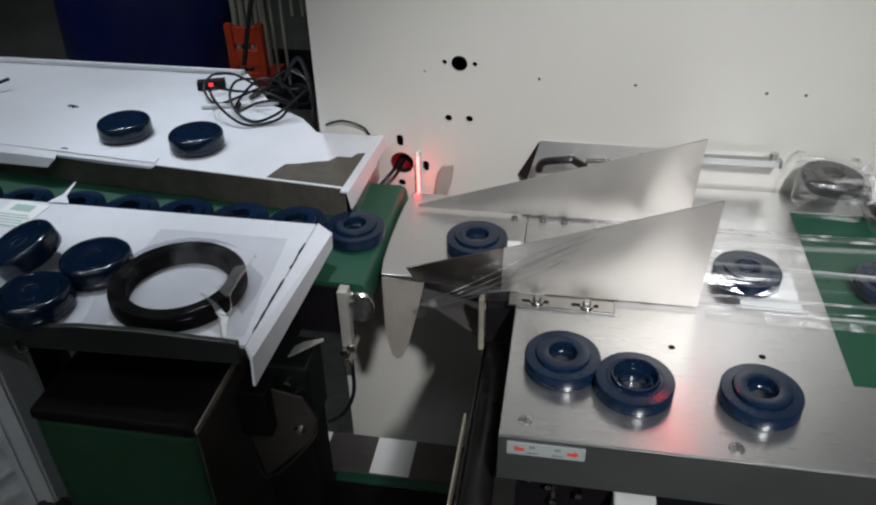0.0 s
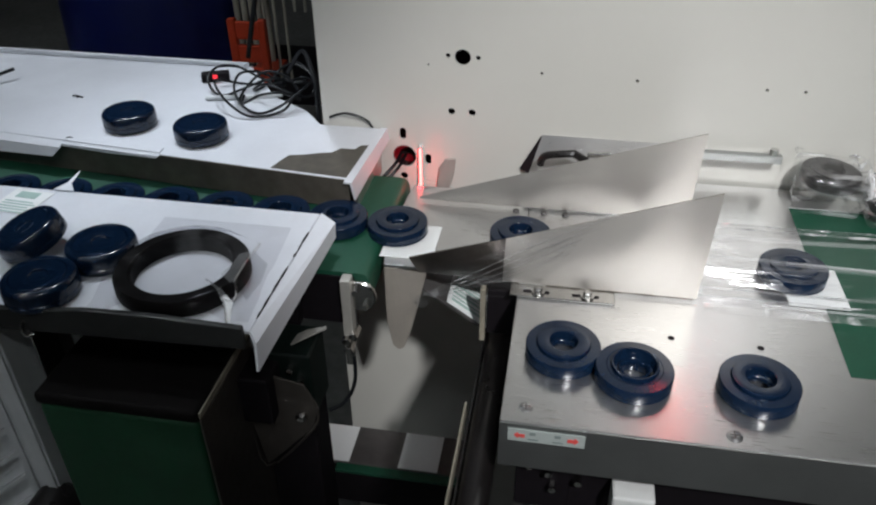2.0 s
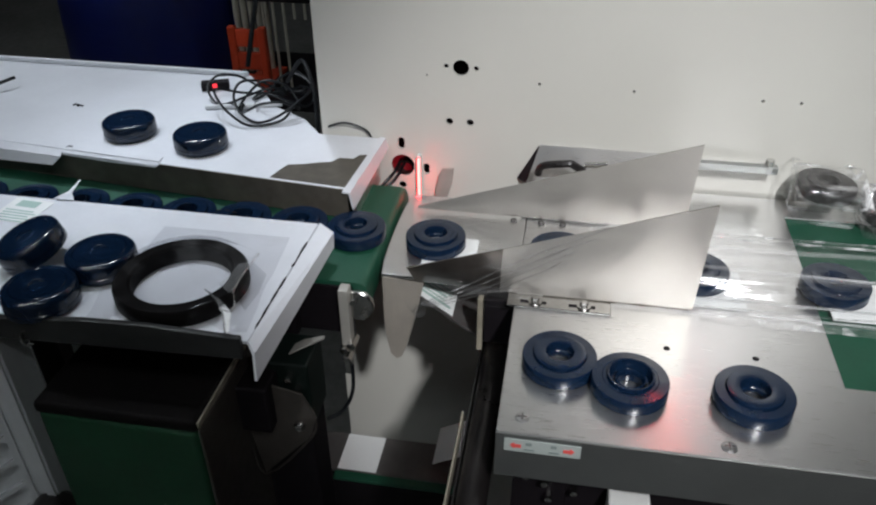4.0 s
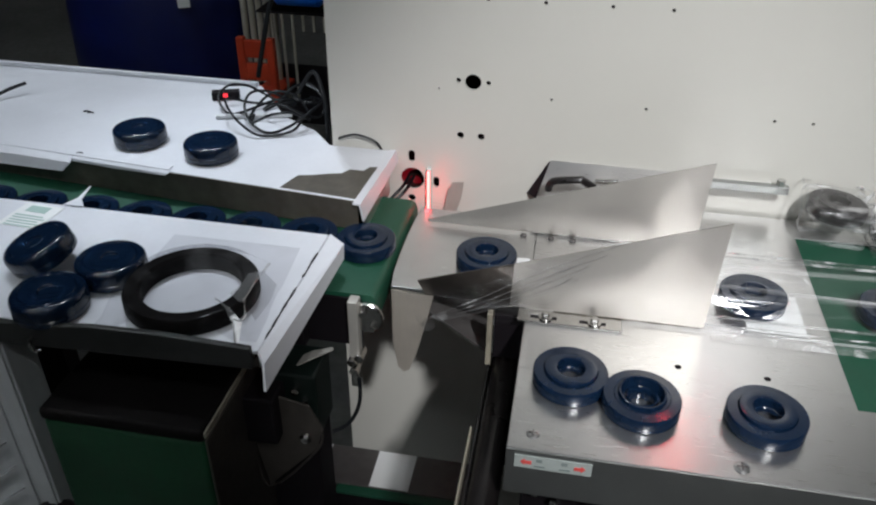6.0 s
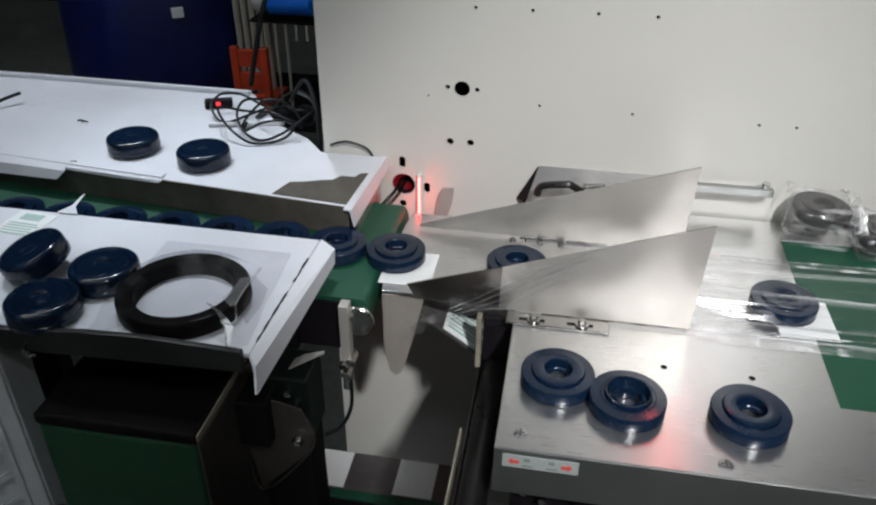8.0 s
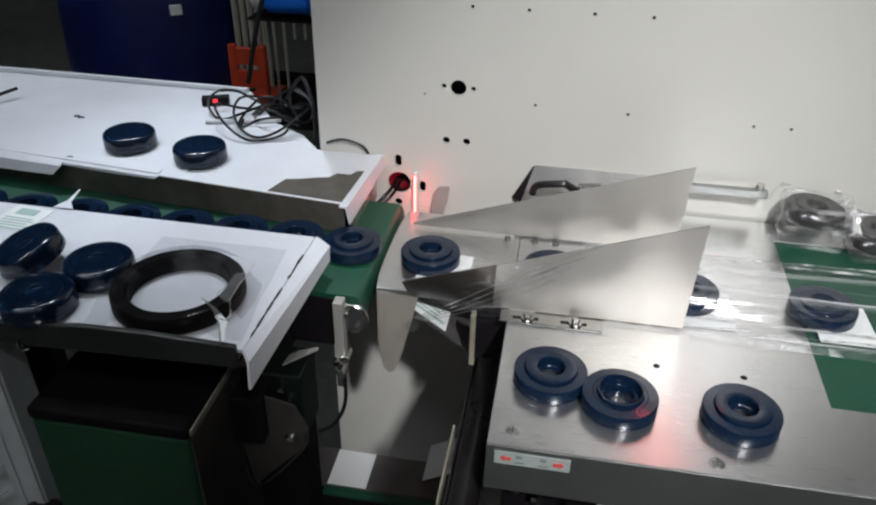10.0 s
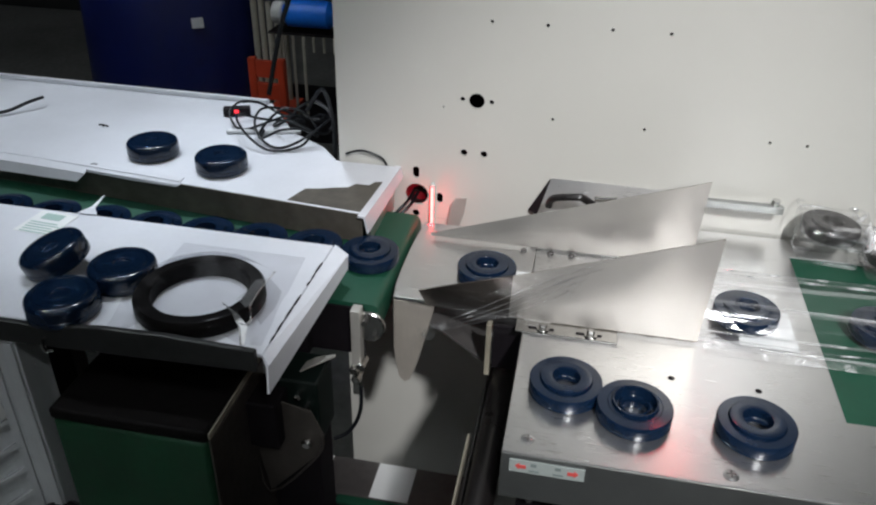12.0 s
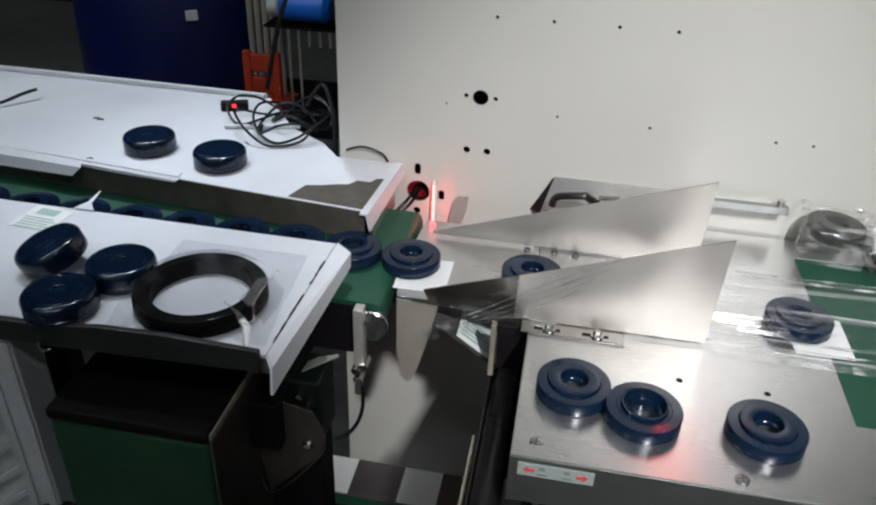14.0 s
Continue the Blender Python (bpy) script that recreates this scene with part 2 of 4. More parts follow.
def rod(a, b, r, steps=16, bm=None, bevel=0.0):
    a, b = Vector(a), Vector(b)
    d = (b - a).length
    e = min(bevel, r * 0.5)
    prof = [(0, 0), (r - e, 0), (r, e), (r, d - e), (r - e, d), (0, d)] if e else [(0, 0), (r, 0), (r, d), (0, d)]
    m = Matrix.Translation(a) @ (b - a).to_track_quat("Z", "Y").to_matrix().to_4x4()
    return lathe(prof, steps, bm, m)


def tube(points, r, steps=8, bm=None, fine=6):
    """A bent round cable through the points, smoothed."""
    pts = [Vector(p) for p in points]
    path = []
    for i in range(len(pts) - 1):
        p0, p1, p2, p3 = pts[max(i - 1, 0)], pts[i], pts[i + 1], pts[min(i + 2, len(pts) - 1)]
        for k in range(fine):
            t = k / fine
            path.append(0.5 * ((2 * p1) + (p2 - p0) * t + (2 * p0 - 5 * p1 + 4 * p2 - p3) * t * t + (3 * p1 - p0 - 3 * p2 + p3) * t ** 3))
    path.append(pts[-1])
    own = bmesh.new()
    loops = []
    side = Vector((0.31, 0.17, 0.93))
    for i, p in enumerate(path):
        d = (path[min(i + 1, len(path) - 1)] - path[max(i - 1, 0)]).normalized()
        u = (side - d * side.dot(d)).normalized()
        side = u
        w = d.cross(u)
        loops.append([own.verts.new(p + r * (u * math.cos(2 * math.pi * k / steps) + w * math.sin(2 * math.pi * k / steps))) for k in range(steps)])
    for a, b in zip(loops, loops[1:]):
        for k in range(steps):
            own.faces.new((a[k], a[(k + 1) % steps], b[(k + 1) % steps], b[k]))
    own.faces.new(loops[0][::-1])
    own.faces.new(loops[-1])
    return merge(own, bm)


def sheet(grid, thick=0.0, bm=None):
    """A bent sheet through a grid of points (rows of equal length)."""
    own = bmesh.new()
    vs = [[own.verts.new(p) for p in row] for row in grid]
    for a, b in zip(vs, vs[1:]):
        for k in range(len(a) - 1):
            own.faces.new((a[k], a[k + 1], b[k + 1], b[k]))
    if thick:
        bmesh.ops.recalc_face_normals(own, faces=own.faces)
        bmesh.ops.solidify(own, geom=own.faces[:], thickness=thick)
    return merge(own, bm)


def plate_with_holes(outline, holes, thick):
    """A standing plate (x, z outline) with true holes: (x, z, half width, half height)."""
    bm = bmesh.new()
    loops = [outline]
    for x, z, a, b in holes:
        n = 20
        pts = []
        for k in range(n):
            w = 2 * math.pi * k / n
            c, s = math.cos(w), math.sin(w)
            r = min(a, b)
            pts.append((x + r * c + math.copysign(a - r, c), z + r * s + math.copysign(b - r, s)))
        loops.append(pts)
    edges = []
    for pts in loops:
        vs = [bm.verts.new((x, 0, z)) for x, z in pts]
        edges += [bm.edges.new((vs[k], vs[(k + 1) % len(vs)])) for k in range(len(vs))]
    bmesh.ops.triangle_fill(bm, use_beauty=True, use_dissolve=False, edges=edges)
    bmesh.ops.recalc_face_normals(bm, faces=bm.faces)
    up = bmesh.ops.extrude_face_region(bm, geom=bm.faces[:])
    for v in up["geom"]:
        if isinstance(v, bmesh.types.BMVert):
            v.co.y += thick
    return bm


# ---- the hall ----
def build_hall():
    tagged(part("floor", block(-4, 4, -4, 4, -0.95, -0.85), CONCRETE), "dark worn concrete hall floor", "floor", kind="structure")
    tagged(part("ceiling", block(-4, 4, -4, 4, 2.8, 2.9), HALL), "hall ceiling coloured near-black as unlit", "ceiling", kind="structure")
    # walls take the painted darkness too; only the unseen south wall is pale
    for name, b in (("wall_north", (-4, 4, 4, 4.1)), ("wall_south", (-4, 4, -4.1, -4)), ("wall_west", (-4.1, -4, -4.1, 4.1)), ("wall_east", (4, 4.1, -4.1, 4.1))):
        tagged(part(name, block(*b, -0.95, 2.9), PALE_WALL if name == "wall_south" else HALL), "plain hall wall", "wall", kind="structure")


PANEL_Y = 0.357


def build_panel():
    cab = thing("machine_cabinet", "cream enamelled steel machine cabinet with drilled holes", "machine")
    holes = [(-0.077, 0.115, 0.0080, 0.0080), (-0.0915, 0.116, 0.0025, 0.0025), (-0.062, 0.115, 0.0025, 0.0025),
             (-0.088, 0.058, 0.0037, 0.0037), (-0.067, 0.058, 0.0037, 0.0037), (-0.111, 0.106, 0.0012, 0.0012)]
    holes += [(x, z, 0.0016, 0.0016) for x, z in ((0.0, 0.103), (0.09, 0.101), (0.208, 0.099), (0.242, 0.099))]
    holes += [(x, 0.195, 0.0018, 0.0018) for x in (-0.066, -0.013, 0.047, 0.1)]
    holes += [(-0.139, 0.030, 0.0036, 0.0066), (-0.1125, 0.002, 0.0034, 0.0062), (-0.138, 0.004, 0.0126, 0.0126), (-0.139, -0.0195, 0.0042, 0.0042)]
    part("front_panel", plate_with_holes([(-0.224, -0.80), (1.5, -0.80), (1.5, 0.95), (-0.224, 0.95)], holes, 0.003), CREAM, cab).location = (0, PANEL_Y, 0)
    part("side_panel", block(-0.224, -0.221, PANEL_Y + 0.003, 0.95, -0.80, 0.95), CREAM, cab)
    part("inner_plate", block(-0.2205, 1.5, PANEL_Y + 0.05, PANEL_Y + 0.053, -0.80, 0.95), BLACK_PAINT, cab, "black inner plate")
    lamp = part("indicator_lamp", rod((0.188, PANEL_Y - 0.0005, 0.345), (0.188, PANEL_Y - 0.008, 0.345), 0.010, 20, bevel=0.001), POLISHED, cab, "red indicator lamp with a steel rim")
    part("lens", rod((0.188, PANEL_Y - 0.0082, 0.345), (0.188, PANEL_Y - 0.0130, 0.345), 0.0075, 20, bevel=0.002), RED_LAMP, lamp, "lit red lens", smooth=True)
    part("top_panel", block(-0.224, 1.5, PANEL_Y, 0.95, 0.951, 0.955), CREAM, cab)


build_hall()
build_panel()


# ---- stainless table with the outfeed belt ----
def screw(name, x, y, z, r, parent, slots=2, mat=STEEL):
    s = part(name, lathe([(0, 0), (r, 0), (r * 0.95, r * 0.12), (r * 0.7, r * 0.26), (0, r * 0.32)], 20), mat, parent, smooth=True)
    s.location = (x, y, z)
    bm = bmesh.new()
    block(-r * 0.62, r * 0.62, -r * 0.12, r * 0.12, r * 0.24, r * 0.36, bm=bm)
    if slots > 1:
        block(-r * 0.12, r * 0.12, -r * 0.62, r * 0.62, r * 0.24, r * 0.355, bm=bm)
    part("drive_slot", bm, DARK_STEEL, s)
    return s


def build_table():
    t = thing("packing_table", "brushed stainless steel packing machine table", "table")
    bm = slab([(0, 0), (1.5, 0), (1.5, 0.0805), (0.2395, 0.0805), (0.2425, 0.317), (1.5, 0.317), (1.5, 0.352), (0, 0.352)], -0.0016, 0.0, 0.0007)
    part("top", bm, STEEL, t)
    # aprons are coloured darker than the top to shade the upright sides
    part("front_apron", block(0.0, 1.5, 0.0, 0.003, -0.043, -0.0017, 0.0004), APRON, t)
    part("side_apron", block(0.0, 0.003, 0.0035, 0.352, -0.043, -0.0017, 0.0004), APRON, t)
    part("inner_frame", block(0.05, 1.45, 0.03, 0.34, -0.30, -0.05, 0.003), BLACK_PAINT, t, "black machine frame below the table")
    for x in (0.08, 1.4):
        for y in (0.06, 0.31):
            part("leg", block(x - 0.02, x + 0.02, y - 0.02, y + 0.02, -0.85, -0.3005, 0.002), BLACK_PAINT, t)
    screw("screw", 0.0165, 0.0145, 0.0, 0.0048, t)
    screw("screw", 0.151, 0.0100, 0.0, 0.0052, t)
    for x, y in ((0.118, 0.1035), (0.182, 0.1022)):
        h = part("hole_plug", lathe([(0, 0), (0.0026, 0), (0.0022, 0.0004), (0, 0.0002)], 16), BLACK_PAINT, t)
        h.location = (x, y, 0.0001)
    part("cable_duct", block(0.082, 0.112, 0.008, 0.028, -0.16, -0.072, 0.002), WHITE_CAP, t, "white plastic cable duct")
    for x, z in ((0.022, -0.068), (0.036, -0.074), (0.040, -0.090), (0.058, -0.080)):
        part("bolt", rod((x, 0.022, z), (x, 0.030, z), 0.0028, 6), POLISHED, t)
    part("rail", block(0.012, 0.078, 0.0305, 0.0345, -0.12, -0.055, 0.001), BLACK_PAINT, t)
    # sticker with arrows on the apron
    s = part("sticker", block(0.006, 0.057, -0.0008, -0.0002, -0.0165, -0.0055), STICKER, t, "grey warning sticker with red arrows")
    for x0, d in ((0.010, 1), (0.053, -1)):
        part("arrow", upright([(x0, -0.0105), (x0 + d * 0.003, -0.0078), (x0 + d * 0.003, -0.0095), (x0 + d * 0.0075, -0.0095), (x0 + d * 0.0075, -0.0125), (x0 + d * 0.003, -0.0125), (x0 + d * 0.003, -0.0140)], -0.0012, -0.0009), INK_RED, s)
    for x0 in (0.0205, 0.037):
        part("print_bar", block(x0, x0 + 0.004, -0.0012, -0.0009, -0.0098, -0.0070), INK_GREY, s)
        part("print_bar", block(x0 - 0.001, x0 + 0.006, -0.0012, -0.0009, -0.0145, -0.0130), INK_GREY, s)
    return t


def build_outfeed():
    c = thing("outfeed_conveyor", "green outfeed conveyor belt set into the steel table", "conveyor")
    part("belt", block(0.230, 1.48, 0.074, 0.3225, -0.008, -0.0025, 0.001), GREEN, c)
    part("bed", block(0.25, 1.47, 0.09, 0.31, -0.03, -0.0085), BLACK_PAINT, c)


build_table()
build_outfeed()


# ---- infeed plate and forming wings ----
WING_NEAR, WING_FAR = 0.152, 0.274


def build_infeed_plate():
    t = thing("infeed_plate", "stainless steel infeed plate with a tapered nose", "machine part")
    edge = [(-0.1165, 0.164), (-0.1195, 0.185), (-0.1205, 0.21), (-0.1205, 0.25), (-0.1195, 0.28), (-0.1165, 0.304)]
    part("top", slab([(-0.0005, 0.164)] + [(-0.0005, 0.304)] + edge[::-1], -0.003, 0.0, 0.0006), STEEL, t)
    part("nose_plate", upright([(-0.1165, -0.0035), (-0.0790, -0.0035), (-0.0845, -0.03), (-0.0955, -0.075), (-0.1015, -0.092), (-0.1065, -0.0955), (-0.1120, -0.090), (-0.1165, -0.06)], 0.1645, 0.1675, 0.0006), NOSE, t, "tapered beige steel nose plate")
    part("nose_plate", upright([(-0.1165, -0.0035), (-0.0865, -0.0035), (-0.0985, -0.075), (-0.108, -0.09), (-0.1165, -0.06)], 0.3005, 0.3035, 0.0006), WING_STEEL, t)
    # slope on which the cards climb
    part("card_slope", sheet([[(-0.104, y, -0.0115), (0.006, y, -0.0895)] for y in (0.169, 0.299)], 0.0015), DARK_STEEL, t)
    part("support", block(-0.016, -0.002, 0.25, 0.30, -0.20, -0.004, 0.001), DARK_STEEL, t)
    part("edge_post", block(-0.0310, -0.0265, 0.148, 0.156, -0.060, -0.006, 0.0006), BEIGE, t, "beige edge post")
    part("end_plate", block(-0.0250, -0.0010, 0.148, 0.152, -0.050, -0.005, 0.0006), BLACK_PAINT, t)


def build_wing(y, near, name_label):
    w = thing("forming_wing", name_label, "machine part", group="film forming wings")
    cols, rows = 28, 8
    grid = []
    for j in range(rows + 1):
        row = []
        for i in range(cols + 1):
            u, v = i / cols, j / rows
            tw = max(0.0, 1 - u / 0.42) if near else 0.0
            tw = tw * tw * (3 - 2 * tw)
            x = -0.105 + 0.2530 * u
            if near:
                x = -0.086 + 0.2300 * u
            h = (x + 0.105) / 0.249
            low = Vector((x, y + 0.011 * tw, 0.0035 - 0.006 * tw))
            top = Vector((x, y - 0.024 * tw, 0.0055 + (0.0940 if near else 0.0830) * h + 0.0170 * tw + (0.0055 * (1 - u) if near else 0.0)))
            p = low.lerp(top, v)
            p.x -= 0.0035 * u * (1 - v)
            p.y -= 0.004 * math.sin(math.pi * u) * math.sin(math.pi * v)
            row.append(p)
        grid.append(row)
    cut = 9 if near else 0
    part("plate", sheet([row[cut:] for row in grid], 0.0012), WING_STEEL, w, smooth=True)
    # twisted end of the same wing, coloured dark as a reflection of darkness
    if near:
        part("tongue", sheet([row[:cut + 1] for row in grid], 0.0010), TONGUE, w, "twisted wing end with painted dark reflection", smooth=True)
    sign = -1 if near else 1
    y0, y1 = (y - 0.017, y - 0.0005) if sign < 0 else (y + 0.0005, y + 0.012)
    foot = part("foot", block(-0.006, 0.077, y0, y1, 0.0005, 0.0025, 0.0005), POLISHED, w, "slotted stainless steel foot plate")
    return w, foot


def build_wings():
    near, foot = build_wing(WING_NEAR, True, "satin stainless steel film forming wing on the table")
    for x in (0.0165, 0.0555):
        part("slot", block(x - 0.012, x + 0.009, 0.1402, 0.1432, 0.0026, 0.0029), BLACK_PAINT, foot)
        b = part("bolt", lathe([(0, 0), (0.0048, 0), (0.0048, 0.0008), (0.0033, 0.0009), (0.0033, 0.004), (0.0027, 0.0046), (0, 0.0046)], 6), POLISHED, foot)
        b.location = (x, 0.1417, 0.003)
        w = part("washer", lathe([(0.002, 0), (0.0055, 0), (0.0055, 0.0009), (0.002, 0.0009)], 20), POLISHED, foot)
        w.location = (x, 0.1417, 0.00295)
    rng = random.Random(12)
    edge = [(0.022 + 0.0061 * k, 0.1508 - rng.choice((0.0002, 0.0004, 0.0007, 0.0012)) * (1 if k % 5 else 0.4)) for k in range(20)]
    # thin dark line with an uneven edge between wing and foot
    part("dark_line", slab(edge + [(x, 0.1512) for x, y in edge[::-1]], 0.0027, 0.0031), WORN, near, "dark irregular line along the foot")
    far, foot = build_wing(WING_FAR, False, "satin stainless steel film forming wing beside the cabinet")
    for x in (-0.012, 0.014, 0.034):
        b = part("bolt", lathe([(0, 0), (0.003, 0), (0.003, 0.0018), (0.0022, 0.0024), (0, 0.0026)], 16), DARK_STEEL, foot)
        b.location = (x, WING_FAR - 0.006, 0.0003)


def build_post():
    p = thing("roller_stand", "black film roller stand with a beige steel edge", "machine part")
    part("roller", rod((-0.014, -0.30, -0.066), (-0.014, 0.21, -0.066), 0.011, 24, bevel=0.001), BLACK_RUBBER, p, "long black rubber film roller", smooth=True)
    part("beige_edge", block(-0.0330, -0.0312, -0.30, 0.075, -0.074, -0.062, 0.0004), BEIGE, p)
    part("bearing", block(-0.030, 0.0, 0.2105, 0.25, -0.25, -0.05, 0.002), BLACK_PAINT, p)
    part("bearing", block(-0.030, 0.0, -0.34, -0.3005, -0.85, -0.05, 0.002), BLACK_PAINT, p)
    part("guard", block(-0.030, -0.0285, -0.3, 0.21, -0.85, -0.08), DARK_STEEL, p, "dark steel guard sheet")


def build_back_angle():
    b = thing("guide_angle", "stainless steel guide angle along the cabinet", "machine part")
    part("slope", sheet([[(-0.006, 0.343, 0.0012), (0.15, 0.343, 0.0012)], [(0.005, 0.3545, 0.0400), (0.15, 0.3545, 0.0390)]], 0.0014), STEEL, b, "sloping stainless steel sheet")
    part("end_gusset", sheet([[(-0.016, 0.3545, 0.001), (-0.0065, 0.3435, 0.001)], [(0.0035, 0.3545, 0.0385), (0.0042, 0.3540, 0.0385)]], 0.0006), BLACK_PAINT, b, "black end gusset")
    part("top_rail", block(0.12, 0.232, 0.338, 0.346, 0.033, 0.041, 0.001), APRON, b, "grey steel guide rail")
    e = part("rail_end", rod((0.224, 0.342, 0.041), (0.224, 0.342, 0.047), 0.0042, 6), POLISHED, b)
    k = thing("clamp_knob", "black plastic clamp knob on the guide angle", "knob")
    part("grip", tube([(0.006, 0.326, 0.022), (0.007, 0.324, 0.029), (0.013, 0.321, 0.035), (0.034, 0.320, 0.0385), (0.038, 0.321, 0.038), (0.050, 0.325, 0.029)], 0.0038, fine=3), BLACK_RUBBER, k, smooth=True)
    part("stud", rod((0.050, 0.325, 0.036), (0.072, 0.325, 0.038), 0.0028), POLISHED, k, "bright steel stud", smooth=True)


build_infeed_plate()
build_wings()
build_post()
build_back_angle()


# ---- left conveyor with its boards ----
def build_left_conveyor():
    c = thing("infeed_conveyor", "green infeed conveyor belt with dark frame", "conveyor")
    # belt loop with a round nose
    pts = []
    for k in range(13):
        a = math.pi / 2 - math.pi * k / 12
        ca, sa = math.cos(a), math.sin(a)
        pts.append((-0.1320 + 0.0090 * math.copysign(abs(ca) ** 0.7, ca), -0.0135 + 0.0165 * math.copysign(abs(sa) ** 0.8, sa)))
    part("belt", upright([(-1.3, 0.003)] + pts + [(-1.3, -0.030)], 0.143, 0.312), GREEN, c, smooth=True)
    part("frame_side", block(-1.3, -0.185, 0.128, 0.1400, -0.05, -0.004, 0.001), BLACK_PAINT, c)
    part("frame_cover", block(-1.3, -0.1365, 0.1405, 0.1426, -0.05, -0.0005, 0.0004), BLACK_PAINT, c)
    part("frame_side", block(-1.3, -0.185, 0.3145, 0.327, -0.05, 0.012, 0.001), DARK_STEEL, c)
    br = part("nose_bracket", block(-0.1460, -0.1375, 0.130, 0.1415, -0.056, 0.003, 0.0008), BRACKET, c, "pale steel nose bracket")
    part("flange", rod((-0.1325, 0.1365, -0.0165), (-0.1325, 0.1415, -0.0165), 0.0150, 28, bevel=0.0012), POLISHED, br, "round roller end plate", smooth=True)
    for x, z in ((-0.1440, -0.0600), (-0.1375, -0.0540), (-0.1425, -0.0700)):
        part("bolt", rod((x, 0.126, z), (x, 0.142, z), 0.0042, 6, bevel=0.0008), POLISHED, br)
    part("clip", block(-0.1465, -0.1395, 0.131, 0.139, -0.090, -0.0745, 0.001), POLISHED, br)
    for x, z in ((-0.1265, -0.024), (-0.1340, -0.010)):
        part("bolt", rod((x, 0.1315, z), (x, 0.1364, z), 0.0030, 6), POLISHED, br)
    part("cross_bar", block(-0.30, -0.19, 0.06, 0.10, -0.10, -0.052, 0.002), BLACK_PAINT, c)
    for x in (-0.45, -1.2):
        for y in (0.15, 0.30):
            part("leg", block(x - 0.015, x + 0.015, y - 0.012, y + 0.012, -0.85, -0.051), BLACK_PAINT, c)


BOARD = 0.035


def build_boards():
    n = thing("near_board", "white laminated board with folded edge over the conveyor", "board")
    part("top", slab([(-1.2, 0.024), (-0.1770, 0.0215), (-0.1745, 0.1805), (-1.2, 0.190)], BOARD - 0.0035, BOARD, 0.0008), WHITE, n)
    part("end_flap", sheet([[(-0.1765, 0.0200, BOARD - 0.001), (-0.1738, 0.1805, BOARD - 0.001)], [(-0.1715, 0.0140, BOARD - 0.0055), (-0.1610, 0.1740, BOARD - 0.0050)], [(-0.1700, 0.0080, BOARD - 0.0240), (-0.1600, 0.1680, BOARD - 0.0150)]], 0.002), WHITE, n, "white flap bent down at the end")
    # rail's dark colour paints in the shade along this edge
    part("front_rail", upright([(-1.2, 0.006), (-0.386, 0.016), (-0.180, 0.0225), (-0.180, BOARD + 0.0060), (-0.250, BOARD + 0.0085), (-0.300, BOARD + 0.0070), (-0.350, BOARD + 0.0010), (-1.2, BOARD - 0.001)], 0.0155, 0.0205, 0.001), RAIL_STEEL, n, "dark steel front rail")
    part("inner_lip", slab([(-1.2, 0.184), (-0.176, 0.178), (-0.176, 0.1795), (-1.2, 0.1855)], 0.006, BOARD - 0.004), DARK_STEEL, n)
    rng = random.Random(21)
    for y0, y1, fold in ((0.034, 0.100, 0), (0.112, 0.150, 0), (0.036, 0.062, 1), (0.066, 0.118, 1)):
        rows = []
        for k in range(12):
            y, w = y0 + (y1 - y0) * k / 11, rng.uniform(0.0004, 0.0011) * (0.3 if k in (0, 11) else 1)
            x = (-0.1768 + 0.0168 * (y - 0.020), -0.1728 + 0.0655 * (y - 0.014))[fold] + rng.uniform(-0.0003, 0.0003)
            z = (BOARD + 0.0008, BOARD - 0.0046 + 0.0012)[fold]
            rows.append([(x - w, y, z), (x + w, y, z - 0.0006 * fold)])
        part("tear", sheet(rows, 0.0004), BLACK_PAINT, n, "black tear along the board's edge")
    tab = part("bent_tab", sheet([[(-0.424, 0.181, BOARD + 0.001), (-0.404, 0.181, BOARD + 0.001)], [(-0.4155, 0.192, BOARD + 0.003), (-0.4125, 0.192, BOARD + 0.002)], [(-0.4125, 0.208, BOARD + 0.007), (-0.4115, 0.208, BOARD + 0.007)]], 0.001), WHITE, n, "bent white corner tab")
    s = part("label_sticker", slab([(-0.463, 0.141), (-0.424, 0.138), (-0.420, 0.176), (-0.459, 0.180)], BOARD + 0.0002, BOARD + 0.0006), CARD, n, "white printed label")
    part("print_block", slab([(-0.452, 0.165), (-0.432, 0.1635), (-0.431, 0.1735), (-0.451, 0.175)], BOARD + 0.0007, BOARD + 0.0010), INK_PALE, s, "pale green print")
    for k in range(5):
        y = 0.158 - 0.0042 * k
        part("print_bar", slab([(-0.457, y), (-0.429 + 0.004 * (k % 2), y - 0.002), (-0.429 + 0.004 * (k % 2), y - 0.0005), (-0.457, y + 0.0015)], BOARD + 0.0007, BOARD + 0.0010), INK_PALE, s)
    for k, (dx, y) in enumerate(((-0.27, 0.187), (-0.262, 0.1875), (-0.255, 0.186))):
        part("crumb", block(dx, dx + 0.004, y - 0.001, y + 0.0005, BOARD + 0.0001, BOARD + 0.001), BLACK_PAINT, n)

    f = thing("far_board", "white laminated board with worn front edge behind the conveyor", "board")
